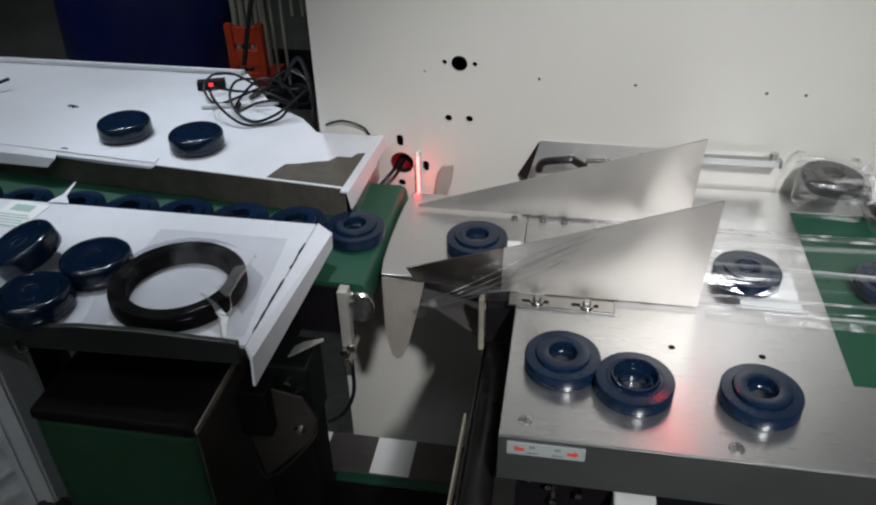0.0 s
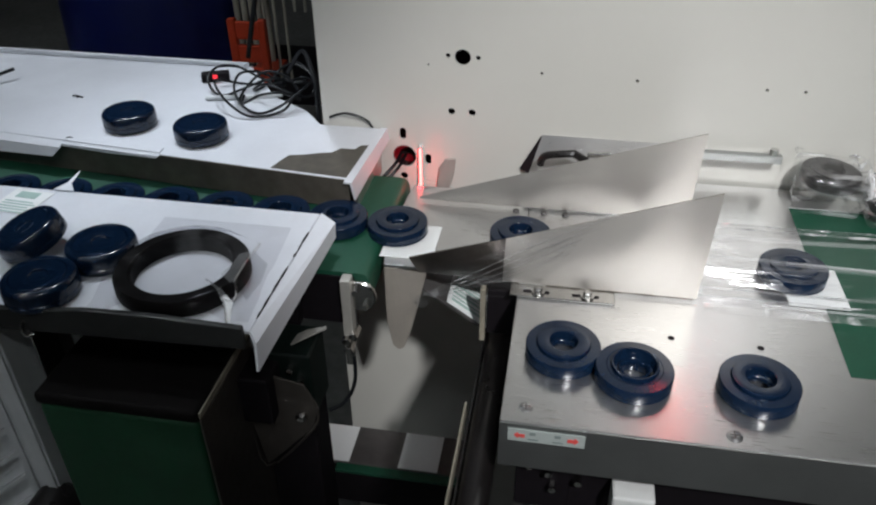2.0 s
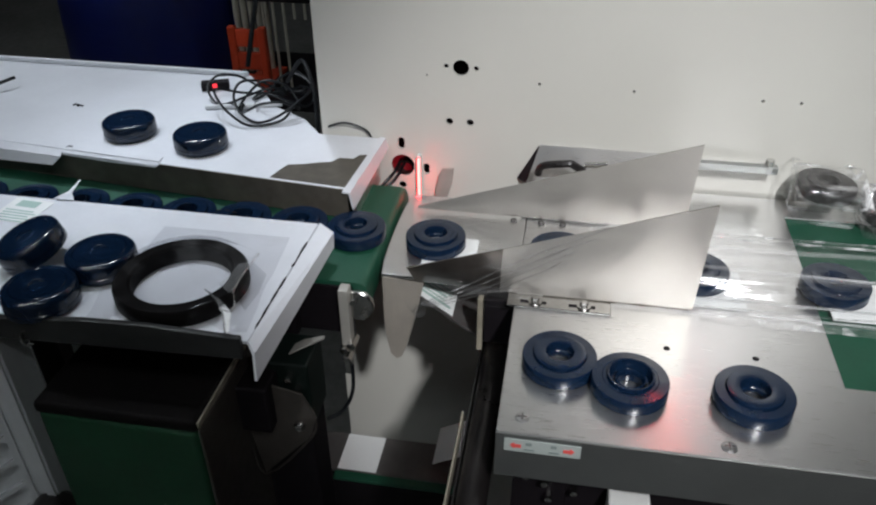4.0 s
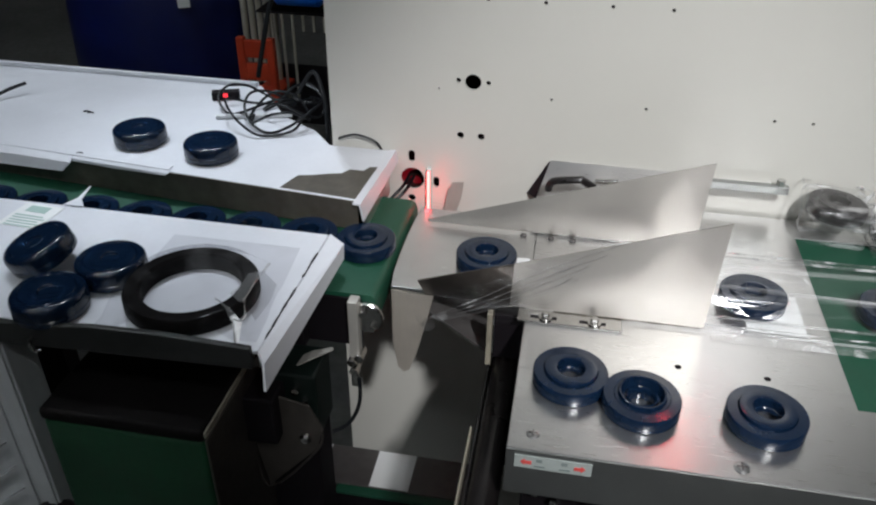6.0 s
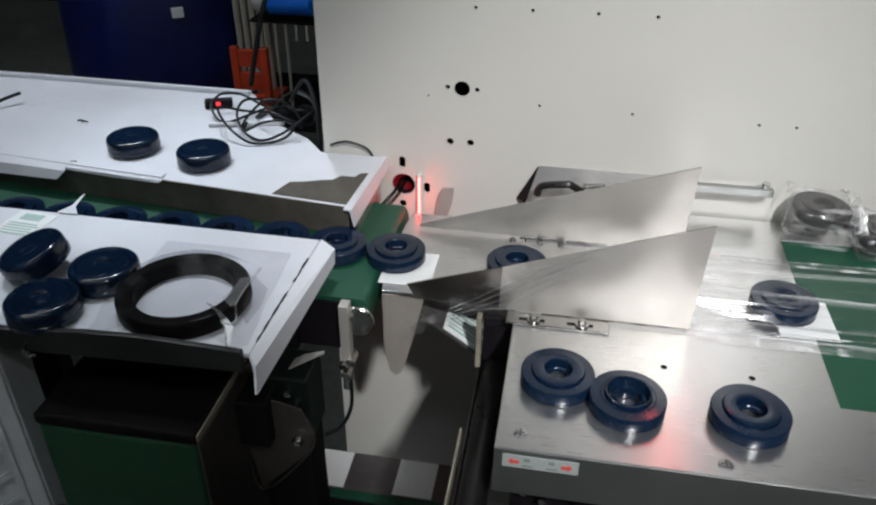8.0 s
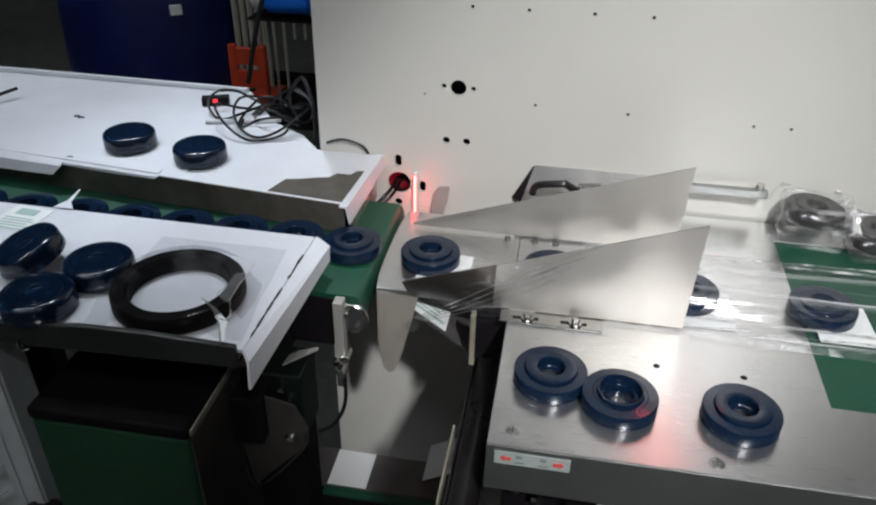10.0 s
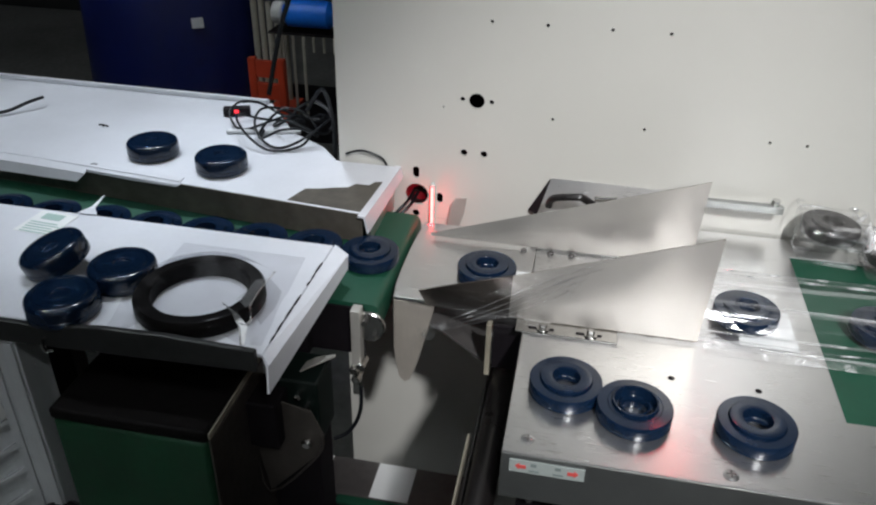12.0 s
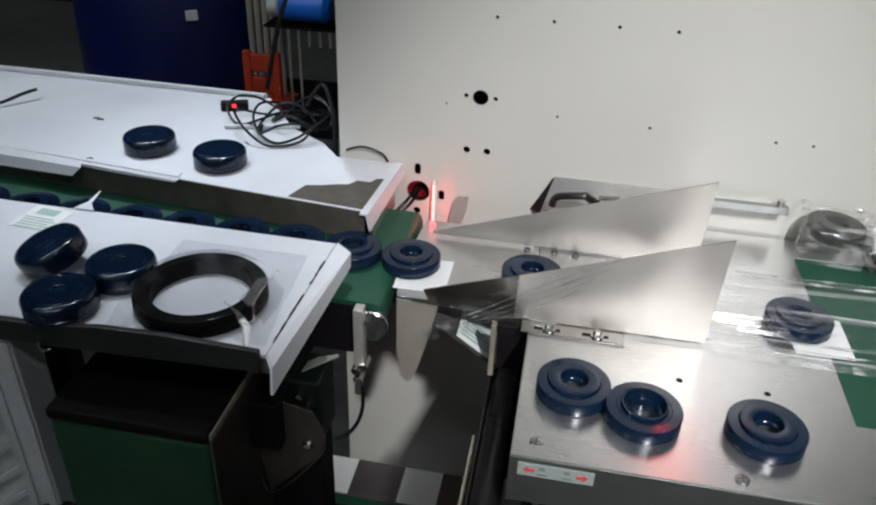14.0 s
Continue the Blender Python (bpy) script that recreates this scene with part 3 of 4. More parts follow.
    part("top", slab([(-1.2, 0.33), (-0.541, 0.283), (-0.168, 0.243), (-0.1605, 0.3555), (-0.227, 0.3560), (-0.253, 0.388), (-0.30, 0.420), (-0.36, 0.505), (-1.2, 0.52)], BOARD - 0.003, BOARD, 0.0008), WHITE, f)
    part("far_lip", slab([(-1.2, 0.512), (-0.365, 0.4975), (-0.362, 0.5035), (-1.2, 0.5185)], BOARD + 0.0003, BOARD + 0.006, 0.001), WHITE, f, "raised white lip")
    part("front_band", slab([(-1.2, 0.3312), (-0.541, 0.2842), (-0.364, 0.2655), (-0.364, 0.2755), (-0.541, 0.2940), (-1.2, 0.341)], BOARD + 0.0002, BOARD + 0.0014, 0.0004), WHITE, f, "folded white edge band")
    part("worn_patch", slab([(-0.245, 0.2535), (-0.240, 0.270), (-0.236, 0.281), (-0.222, 0.284), (-0.208, 0.290), (-0.196, 0.293), (-0.190, 0.303), (-0.176, 0.303), (-0.172, 0.312), (-0.1635, 0.314), (-0.1675, 0.2455)], BOARD + 0.0002, BOARD + 0.0007), WORN, f, "worn bare patch")
    part("front_strip", slab([(-1.2, 0.3285), (-0.541, 0.2815), (-0.166, 0.2415), (-0.166, 0.243), (-0.541, 0.2830), (-1.2, 0.330)], 0.0045, BOARD - 0.0005), WORN, f, "bare worn metal front strip")
    part("torn_edge", sheet([[(-1.2, 0.330, BOARD + 0.0006), (-0.541, 0.2835, BOARD + 0.0006), (-0.474, 0.2755, BOARD + 0.0006)], [(-1.2, 0.322, BOARD - 0.0035), (-0.541, 0.2755, BOARD - 0.0035), (-0.472, 0.2675, BOARD - 0.003)], [(-1.2, 0.318, BOARD - 0.014), (-0.541, 0.2715, BOARD - 0.014), (-0.482, 0.265, BOARD - 0.012)]], 0.0008), WHITE, f, "torn white facing")
    part("torn_edge", sheet([[(-0.4735, 0.2755, BOARD + 0.0006), (-0.420, 0.2695, BOARD + 0.0006), (-0.361, 0.2635, BOARD + 0.0006)], [(-0.4735, 0.2725, BOARD - 0.001), (-0.420, 0.2668, BOARD - 0.001), (-0.363, 0.2612, BOARD - 0.001)], [(-0.4735, 0.2720, BOARD - 0.0028), (-0.418, 0.2663, BOARD - 0.0042), (-0.366, 0.2606, BOARD - 0.0030)]], 0.0008), WHITE, f, "torn white facing")
    part("end_flap", sheet([[(-0.1690, 0.236, BOARD + 0.001), (-0.1615, 0.3555, BOARD + 0.001)], [(-0.1615, 0.236, BOARD + 0.0005), (-0.1550, 0.3560, BOARD + 0.0005)], [(-0.1590, 0.238, BOARD - 0.018), (-0.1530, 0.3562, BOARD - 0.012)]], 0.0018), WHITE, f, "white folded end flap")
    part("end_bracket", block(-0.164, -0.160, 0.250, 0.345, -0.01, BOARD - 0.006, 0.0005), STEEL, f)
    for x, y in ((-0.524, 0.383), (-0.518, 0.381), (-0.47, 0.281)):
        part("crumb", tube([(x - 0.003, y, BOARD + 0.001), (x, y + 0.002, BOARD + 0.0015), (x + 0.004, y + 0.001, BOARD + 0.001)], 0.0009, 5, fine=2), BLACK_PAINT, f)
    for x in (-1.1, -0.5):
        part("post", block(x - 0.015, x + 0.015, 0.40, 0.43, -0.85, BOARD - 0.0035), BLACK_PAINT, f)


build_left_conveyor()
build_boards()


# ---- under the boards ----
def build_lower_left():
    g = thing("motor_cover", "dark green motor cover with a black lid", "motor")
    part("body", block(-0.3495, -0.2185, -0.0005, 0.10, -0.40, -0.040, 0.006, segments=3), GREEN_PAINT, g, smooth=True)
    part("lid", block(-0.350, -0.218, -0.001, 0.101, -0.0415, -0.030, 0.004, segments=3), MATT_RUBBER, g, "black lid", smooth=True)
    # the highlight along the cover's right edge, made as a beige strip
    part("edge_strip", block(-0.2178, -0.2160, 0.0, 0.10, -0.036, -0.0305, 0.0005), BEIGE, g, "beige strip painted as the edge highlight")
    part("side_plate", block(-0.2175, -0.2155, -0.001, 0.10, -0.40, -0.0365, 0.0008), HOOK, g, "brown oily steel side plate")
    hook = part("hook_plate", upright([(-0.2170, -0.1090), (-0.2090, -0.1660), (-0.1610, -0.1110), (-0.1550, -0.0860), (-0.1650, -0.0630), (-0.1940, -0.0560)], 0.0725, 0.0745, 0.0006), HOOK, g, "brown oily steel hook plate")
    part("lower_lip", tube([(-0.2170, 0.0715, -0.1090), (-0.2090, 0.0715, -0.1660), (-0.1610, 0.0715, -0.1110), (-0.1550, 0.0715, -0.0860)], 0.0011, 6, fine=4), HOOK, hook, "bent lower lip", smooth=True)
    part("bolt", rod((-0.1690, 0.0655, -0.0960), (-0.1690, 0.0720, -0.0960), 0.0050, 16, bevel=0.002), POLISHED, hook, "bright bolt", smooth=True)
    part("spacer", block(-0.2154, -0.1990, 0.0750, 0.0840, -0.110, -0.090, 0.001), BLACK_PAINT, hook)

    def profile(x, y, z0, z1):
        a = thing("frame_post", "grey aluminium profile post below the board", "post", group="frame posts")
        bm = block(x - 0.015, x + 0.015, y - 0.015, y + 0.015, z0, z1, 0.001)
        part("post", bm, ALU, a)
        for dx in (-0.0092, 0.0092):
            part("rib", block(x + dx - 0.004, x + dx + 0.004, y - 0.0172, y - 0.0153, z0, z1, 0.0004), ALU, a)
        return a
    profile(-0.395, 0.035, -0.85, 0.012)
    profile(-0.372, 0.115, -0.85, 0.012)
    b = thing("side_cover", "grey slotted sheet metal side cover", "cover")
    part("sheet", block(-0.62, -0.412, 0.052, 0.054, -0.60, -0.02), ALU, b)
    for k in range(9):
        z = -0.07 - 0.03 * k
        part("louvre", upright([(-0.52, z - 0.075), (-0.43, z), (-0.43, z + 0.006), (-0.52, z - 0.069)], 0.046, 0.0515), ALU, b)
    w = thing("control_knob", "white plastic knob on the side cover", "knob")
    part("cap", rod((-0.432, 0.048, -0.075), (-0.432, 0.030, -0.075), 0.014, 8, bevel=0.002), WHITE_CAP, w)
    h = thing("hand_wheel", "black rubber hand wheel below the frame", "hand wheel")
    part("rim", rod((-0.385, -0.02, -0.19), (-0.385, 0.03, -0.19), 0.024, 24, bevel=0.006), BLACK_RUBBER, h, smooth=True)
    part("cap", rod((-0.393, -0.024, -0.185), (-0.393, -0.0205, -0.185), 0.004), POLISHED, h)
    part("axle", rod((-0.385, 0.03, -0.19), (-0.385, 0.08, -0.19), 0.006), POLISHED, h)
    sc = thing("hook_screw", "bright hook screw in the front rail", "screw")
    part("shank", tube([(-0.347, 0.0185, 0.027), (-0.347, 0.0115, 0.024), (-0.345, 0.0105, 0.018), (-0.341, 0.0135, 0.017)], 0.0014, 6), POLISHED, sc)
    # steel carrier near the nose
    c = thing("drive_carrier", "black drive carrier with bright bolts under the conveyor nose", "machine part")
    # the board's shade on this plate is put into its colour
    part("plate", block(-0.1985, -0.163, 0.086, 0.126, -0.114, -0.044, 0.002), SHADED_GREEN, c)
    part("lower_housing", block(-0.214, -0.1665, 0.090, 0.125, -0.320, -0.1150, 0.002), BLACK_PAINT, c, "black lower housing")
    part("finger", sheet([[(-0.178, 0.088, -0.034), (-0.175, 0.098, -0.031)], [(-0.168, 0.086, -0.026), (-0.165, 0.096, -0.023)], [(-0.147, 0.089, -0.014), (-0.147, 0.091, -0.013)]], 0.0012), BRACKET, c)
    for x, z in ((-0.178, -0.055), (-0.172, -0.068)):
        part("bolt", rod((x, 0.078, z), (x, 0.0858, z), 0.0032, 6), POLISHED, c)
    part("hose", tube([(-0.138, 0.128, -0.076), (-0.137, 0.123, -0.096), (-0.141, 0.120, -0.112), (-0.149, 0.116, -0.124), (-0.160, 0.110, -0.128)], 0.0018), CABLE, c, smooth=True)


def build_lower_conveyor():
    c = thing("card_conveyor", "dark card conveyor low down before the cabinet", "conveyor")
    # track's dark grey imitates the cabinet panel in shadow between the cards
    part("belt", block(-1.7, -0.035, 0.2205, 0.277, -0.333, -0.328, 0.001), DARK_STEEL, c, "card track coloured as the shaded panel")
    part("side_belt", block(-0.20, -0.035, 0.2085, 0.2195, -0.333, -0.328, 0.001), GREEN, c)
    part("frame", block(-1.7, -0.035, 0.208, 0.2775, -0.38, -0.334), BLACK_PAINT, c)
    for x in (-1.6, -0.08):
        part("leg", block(x - 0.02, x + 0.02, 0.22, 0.265, -0.85, -0.3805), BLACK_PAINT, c)


build_lower_left()
build_lower_conveyor()


# ---- seals ----
RING_R, RING_H = 0.0270, 0.0165
CASE = [(0.0192, 0.0), (0.0258, 0.0), (0.0270, 0.0010), (0.0270, 0.0020), (0.0266, 0.0023), (0.0266, 0.0029), (0.0270, 0.0032), (0.0270, 0.0106),
        (0.0264, 0.0114), (0.0196, 0.0117), (0.0192, 0.0114), (0.0192, 0.0)]
LIP = [(0.0100, 0.0004), (0.0191, 0.0004), (0.0191, 0.0130), (0.0190, 0.0136), (0.0187, 0.0140), (0.0183, 0.0141), (0.0108, 0.0141), (0.0104, 0.0140), (0.0101, 0.0136),
       (0.0099, 0.0120), (0.0093, 0.0075), (0.0082, 0.0068), (0.0078, 0.0060), (0.0078, 0.0040), (0.0092, 0.0030), (0.0100, 0.0004)]
CUP_LIP = [(0.0085, 0.0004), (0.0191, 0.0004), (0.0191, 0.0116), (0.0168, 0.0118), (0.0164, 0.0142), (0.0158, 0.0146), (0.0150, 0.0144), (0.0146, 0.0120),
           (0.0128, 0.0080), (0.0110, 0.0074), (0.0106, 0.0104), (0.0098, 0.0108), (0.0092, 0.0102), (0.0085, 0.0060), (0.0085, 0.0004)]
BACK_CASE = [(0.0200, 0.0), (0.0255, 0.0), (0.0268, 0.0012), (0.0270, 0.0030), (0.0270, 0.0054), (0.0266, 0.0058), (0.0266, 0.0066), (0.0270, 0.0070), (0.0270, 0.0130), (0.0264, 0.0152),
             (0.0252, 0.0166), (0.0230, 0.0174), (0.0206, 0.0176), (0.0202, 0.0172), (0.0200, 0.0)]
BACK_LIP = [(0.0, 0.0004), (0.0199, 0.0004), (0.0199, 0.0170), (0.0195, 0.0174), (0.0150, 0.0175), (0.0096, 0.0172), (0.0072, 0.0166), (0.0066, 0.0154), (0.0, 0.0150), (0.0, 0.0004)]


def make_seal(name, label, group, back=False, mat=None, lip=LIP):
    s = thing(name, label, "seal", group)
    part("outer_case", lathe(BACK_CASE if back else CASE, 56), mat or NAVY, s, smooth=True)
    part("sealing_lip", lathe(BACK_LIP if back else lip, 56), mat or NAVY, s, smooth=True)
    return s


def build_resting_seals():
    a = make_seal("rubber_seal", "navy blue rubber ring seal lying on the steel table", "seals on the table")
    a.matrix_world = pose(0.0385, 0.0708, 0.0003)
    copy_thing(a, pose(0.1715, 0.0540, 0.0003, 0, 0, 160))
    cup = make_seal("rubber_seal", "navy blue rubber ring seal with open groove on the table", "seals on the table", lip=CUP_LIP)
    cup.matrix_world = pose(0.0882, 0.0540, 0.0003, 0, 0, 70)
    b = make_seal("rubber_seal", "navy blue rubber ring seal turned over on the far board", "seals on the far board", True)
    b.matrix_world = pose(-0.424, 0.3235, BOARD + 0.0003)
    copy_thing(b, pose(-0.337, 0.3065, BOARD + 0.0003))
    c = make_seal("rubber_seal", "navy blue rubber ring seal piled on the near board", "seals piled on the near board", True)
    c.matrix_world = pose(-0.322, 0.0880, BOARD + 0.0003)
    copy_thing(c, pose(-0.343, 0.0385, BOARD + 0.0003))
    copy_thing(c, pose(-0.3800, 0.0905, BOARD + 0.0082, 9, -16, 0))


def build_bagged_ring():
    r = thing("bagged_ring", "large black rubber ring in a clear plastic bag", "seal")
    part("ring", lathe([(0.0370, 0.0), (0.0485, 0.0), (0.0500, 0.0020), (0.0500, 0.0110), (0.0480, 0.0137), (0.0390, 0.0140), (0.0370, 0.0120), (0.0370, 0.0)], 64), MATT_RUBBER, r, smooth=True).location = (-0.2475, 0.0725, BOARD + 0.0006)
    rng = random.Random(4)
    grid = []
    for j in range(45):
        row = []
        for i in range(45):
            u, v = i / 44, j / 44
            x, y = -0.303 + 0.122 * u - 0.010 * u * v, 0.020 + 0.134 * v + 0.010 * u * (1 - v)
            d = math.hypot(x + 0.2475, y - 0.0725)
            h = 0.0005 + 0.0160 * max(0.0, min(1.0, (0.066 - d) / 0.016)) * (1 if d > 0.03 else 0.55 + 0.45 * d / 0.03)
            row.append((x, y, BOARD + h + rng.uniform(0, 0.0002)))
        grid.append(row)
    part("bag", sheet(grid), POUCH, r, "clear plastic bag", smooth=True).visible_shadow = False
    # broad crease over the ring, a bright lip along it and a slack tail past the board's edge; the glare is painted as
    # milky film:
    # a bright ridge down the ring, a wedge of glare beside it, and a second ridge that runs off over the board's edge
    settle = (-0.002, 0.005, -0.005)
    part("fold", sheet([[(-0.205, 0.082, 0.0575), (-0.196, 0.084, 0.0590)], [(-0.206, 0.066, 0.0575), (-0.195, 0.067, 0.0595)], [(-0.209, 0.055, 0.0572), (-0.1955, 0.052, 0.0595)], [(-0.198, 0.046, 0.0575), (-0.1950, 0.045, 0.0585)]]), FOLD, r, "broad bag fold with painted white glare", smooth=True).location = settle
    part("fold", sheet([[(-0.1955, 0.086, 0.0588), (-0.184, 0.082, 0.0500)], [(-0.1945, 0.066, 0.0592), (-0.181, 0.060, 0.0500)], [(-0.1945, 0.046, 0.0585), (-0.184, 0.038, 0.0490)]]), POUCH, r, "slack bag corner", smooth=True).location = settle
    part("fold", sheet([[(-0.216, 0.046, 0.0578), (-0.213, 0.044, 0.0582)], [(-0.206, 0.038, 0.0575), (-0.201, 0.037, 0.0585)], [(-0.195, 0.025, 0.0560), (-0.188, 0.026, 0.0560)], [(-0.187, 0.010, 0.0520), (-0.184, 0.009, 0.0520)]]), FOLD, r, "creased bag fold with painted white glare", smooth=True).location = settle
    part("fold_lip", tube([(-0.197, 0.102, 0.0545), (-0.1945, 0.082, 0.0592), (-0.1950, 0.064, 0.0600), (-0.1948, 0.047, 0.0592)], 0.0010, 6), RIBBON, r, "folded lip whitened as glare", smooth=True).location = settle
    part("fold_lip", tube([(-0.216, 0.046, 0.0582), (-0.205, 0.038, 0.0584), (-0.194, 0.024, 0.0570), (-0.186, 0.008, 0.0530)], 0.0007, 6), RIBBON, r, "folded lip whitened as glare", smooth=True).location = settle
    part("fold_lip", tube([(-0.1948, 0.047, 0.0590), (-0.189, 0.034, 0.0570), (-0.189, 0.027, 0.0562), (-0.195, 0.027, 0.0572)], 0.0006, 6), RIBBON, r, "folded lip whitened as glare", smooth=True).location = settle


build_resting_seals()
build_bagged_ring()


# ---- wrapping film ----
def build_film():
    f = thing("film_tube", "clear plastic wrapping film drawn over the seals", "film")
    grid = []
    rng = random.Random(8)
    prof = [(0.148, 0.0012), (0.158, 0.0016), (0.168, 0.004), (0.176, 0.014), (0.184, 0.0195), (0.198, 0.0212), (0.213, 0.0215), (0.228, 0.0212), (0.242, 0.0195), (0.250, 0.014), (0.258, 0.004), (0.268, 0.0016)]
    for i in range(80):
        x = 0.06 + 1.3 * i / 79
        grid.append([(x, y + rng.uniform(-0.0008, 0.0008), z + rng.uniform(0, 0.0010)) for y, z in prof])
    part("tube", sheet(grid), FILM, f, smooth=True).visible_shadow = False
    part("seam", sheet([[(x, 0.140 + 0.0006 * math.sin(x * 60), 0.0010), (x, 0.149, 0.0016)] for x in [0.146 + 0.02 * i for i in range(60)]]), RIBBON, f, smooth=True).visible_shadow = False
    for k, (y, z, x0, x1) in enumerate(((0.1585, 0.0022, 0.14, 0.30), (0.1660, 0.0046, 0.15, 0.60), (0.1735, 0.0118, 0.15, 0.26), (0.1850, 0.0212, 0.20, 0.50), (0.2490, 0.0158, 0.15, 0.50), (0.2560, 0.0075, 0.16, 0.34), (0.2400, 0.0213, 0.26, 0.60), (0.1500, 0.0030, 0.19, 0.60))):
        pts = [(x0 + (x1 - x0) * i / 9, y + 0.0006 * math.sin(5 * i + 3 * k), z + 0.0006 + 0.0004 * math.sin(4 * i + k)) for i in range(10)]
        part("crease", tube(pts, 0.0007 + 0.0003 * (k % 3), 6, fine=3), RIBBON if k in (0, 1, 4, 5) else FILM, f, "shiny crease", smooth=True)
    s = thing("film_web", "clear plastic film web running up over the forming wing", "film")
    grid = []
    for j in range(13):
        v = j / 12
        row = []
        for i in range(13):
            u = i / 12
            top = Vector((-0.095 + 0.150 * u, WING_NEAR - 0.004, 0.0125 + 0.0565 * u))
            low = Vector((-0.088 + 0.085 * u, 0.148 - 0.006 * u, -0.024 + 0.012 * u))
            p = top.lerp(low, v)
            row.append((p.x, p.y - 0.010 * math.sin(math.pi * v), p.z + 0.0012 * math.sin(9 * u + 5 * v)))
        grid.append(row)
    part("web", sheet(grid), FILM_SHEET, s, smooth=True).visible_shadow = False
    part("edge_fold", tube([(-0.080, 0.136, -0.010), (-0.04, 0.135, 0.008), (0.0, 0.138, 0.032), (0.05, 0.146, 0.064)], 0.0011, 6), FILM_SHEET, s, smooth=True)
    part("edge_fold", tube([(-0.074, 0.133, -0.006), (-0.03, 0.131, 0.014), (0.0, 0.136, 0.018), (0.03, 0.142, 0.040)], 0.0008, 6), FILM_SHEET, s, smooth=True)
    for k in range(4):
        u = k / 3
        part("streak", tube([(-0.076 + 0.002 * k, 0.1330, -0.004 - 0.001 * k), (-0.035 + 0.004 * k, 0.1290, 0.024 - 0.008 * u), (0.010 + 0.004 * k, 0.139, 0.048 - 0.012 * u), (0.070 - 0.012 * k, 0.1475, 0.076 - 0.012 * k)], 0.0006, 6), RIBBON, s, "shiny streak of stretched film", smooth=True)
    part("crumple", lathe([(0.001, 0), (0.006, 0.002), (0.0045, 0.006), (0.0055, 0.010), (0.001, 0.013)], 7, m=pose(-0.079, 0.138, -0.016, 50, 20, 0)), FILM_SHEET, s)


def build_wrapped():
    for k, (x, y, z, rx, ry) in enumerate(((0.2745, 0.3285, 0.016, 2, 3), (0.3325, 0.3150, 0.004, 4, -4))):
        w = thing("wrapped_seal", "black rubber seal wrapped in shiny clear film", "seal", group="wrapped seals")
        w.matrix_world = pose(x, y, z + 0.008, rx, ry, 0)
        part("seal", lathe(CASE, 48, lathe(LIP, 48)), BLACK_RUBBER, w, smooth=True)
        bm = block(-0.0285, 0.0285, -0.0280, 0.0275, -0.0235 if k == 0 else -0.011, 0.0165, 0.0065, segments=3)
        part("wrap", bm, WRAP, w, "clear shrink film", smooth=True).visible_shadow = False
        part("seam", tube([(-0.030, -0.026, 0.002), (-0.031, 0.0, 0.019), (-0.028, 0.027, 0.018), (0.0, 0.031, 0.012), (0.028, 0.027, 0.016), (0.031, 0.0, 0.020), (0.030, -0.028, 0.003)], 0.0014, 6), RIBBON, w, "whitish film seam")
        part("seam", tube([(-0.031, -0.012, 0.010), (-0.024, -0.029, 0.005), (0.0, -0.0325, 0.003), (0.026, -0.0305, 0.003), (0.033, -0.022, 0.008), (0.034, -0.012, 0.020)], 0.0015, 6), RIBBON, w, "whitish film seam")
        part("fin", sheet([[(0.030, -0.028, 0.0), (0.031, 0.028, 0.004)], [(0.037, -0.030, 0.003), (0.038, 0.026, 0.016)]]), FOLD, w, "crumpled film fin")


build_film()
build_wrapped()


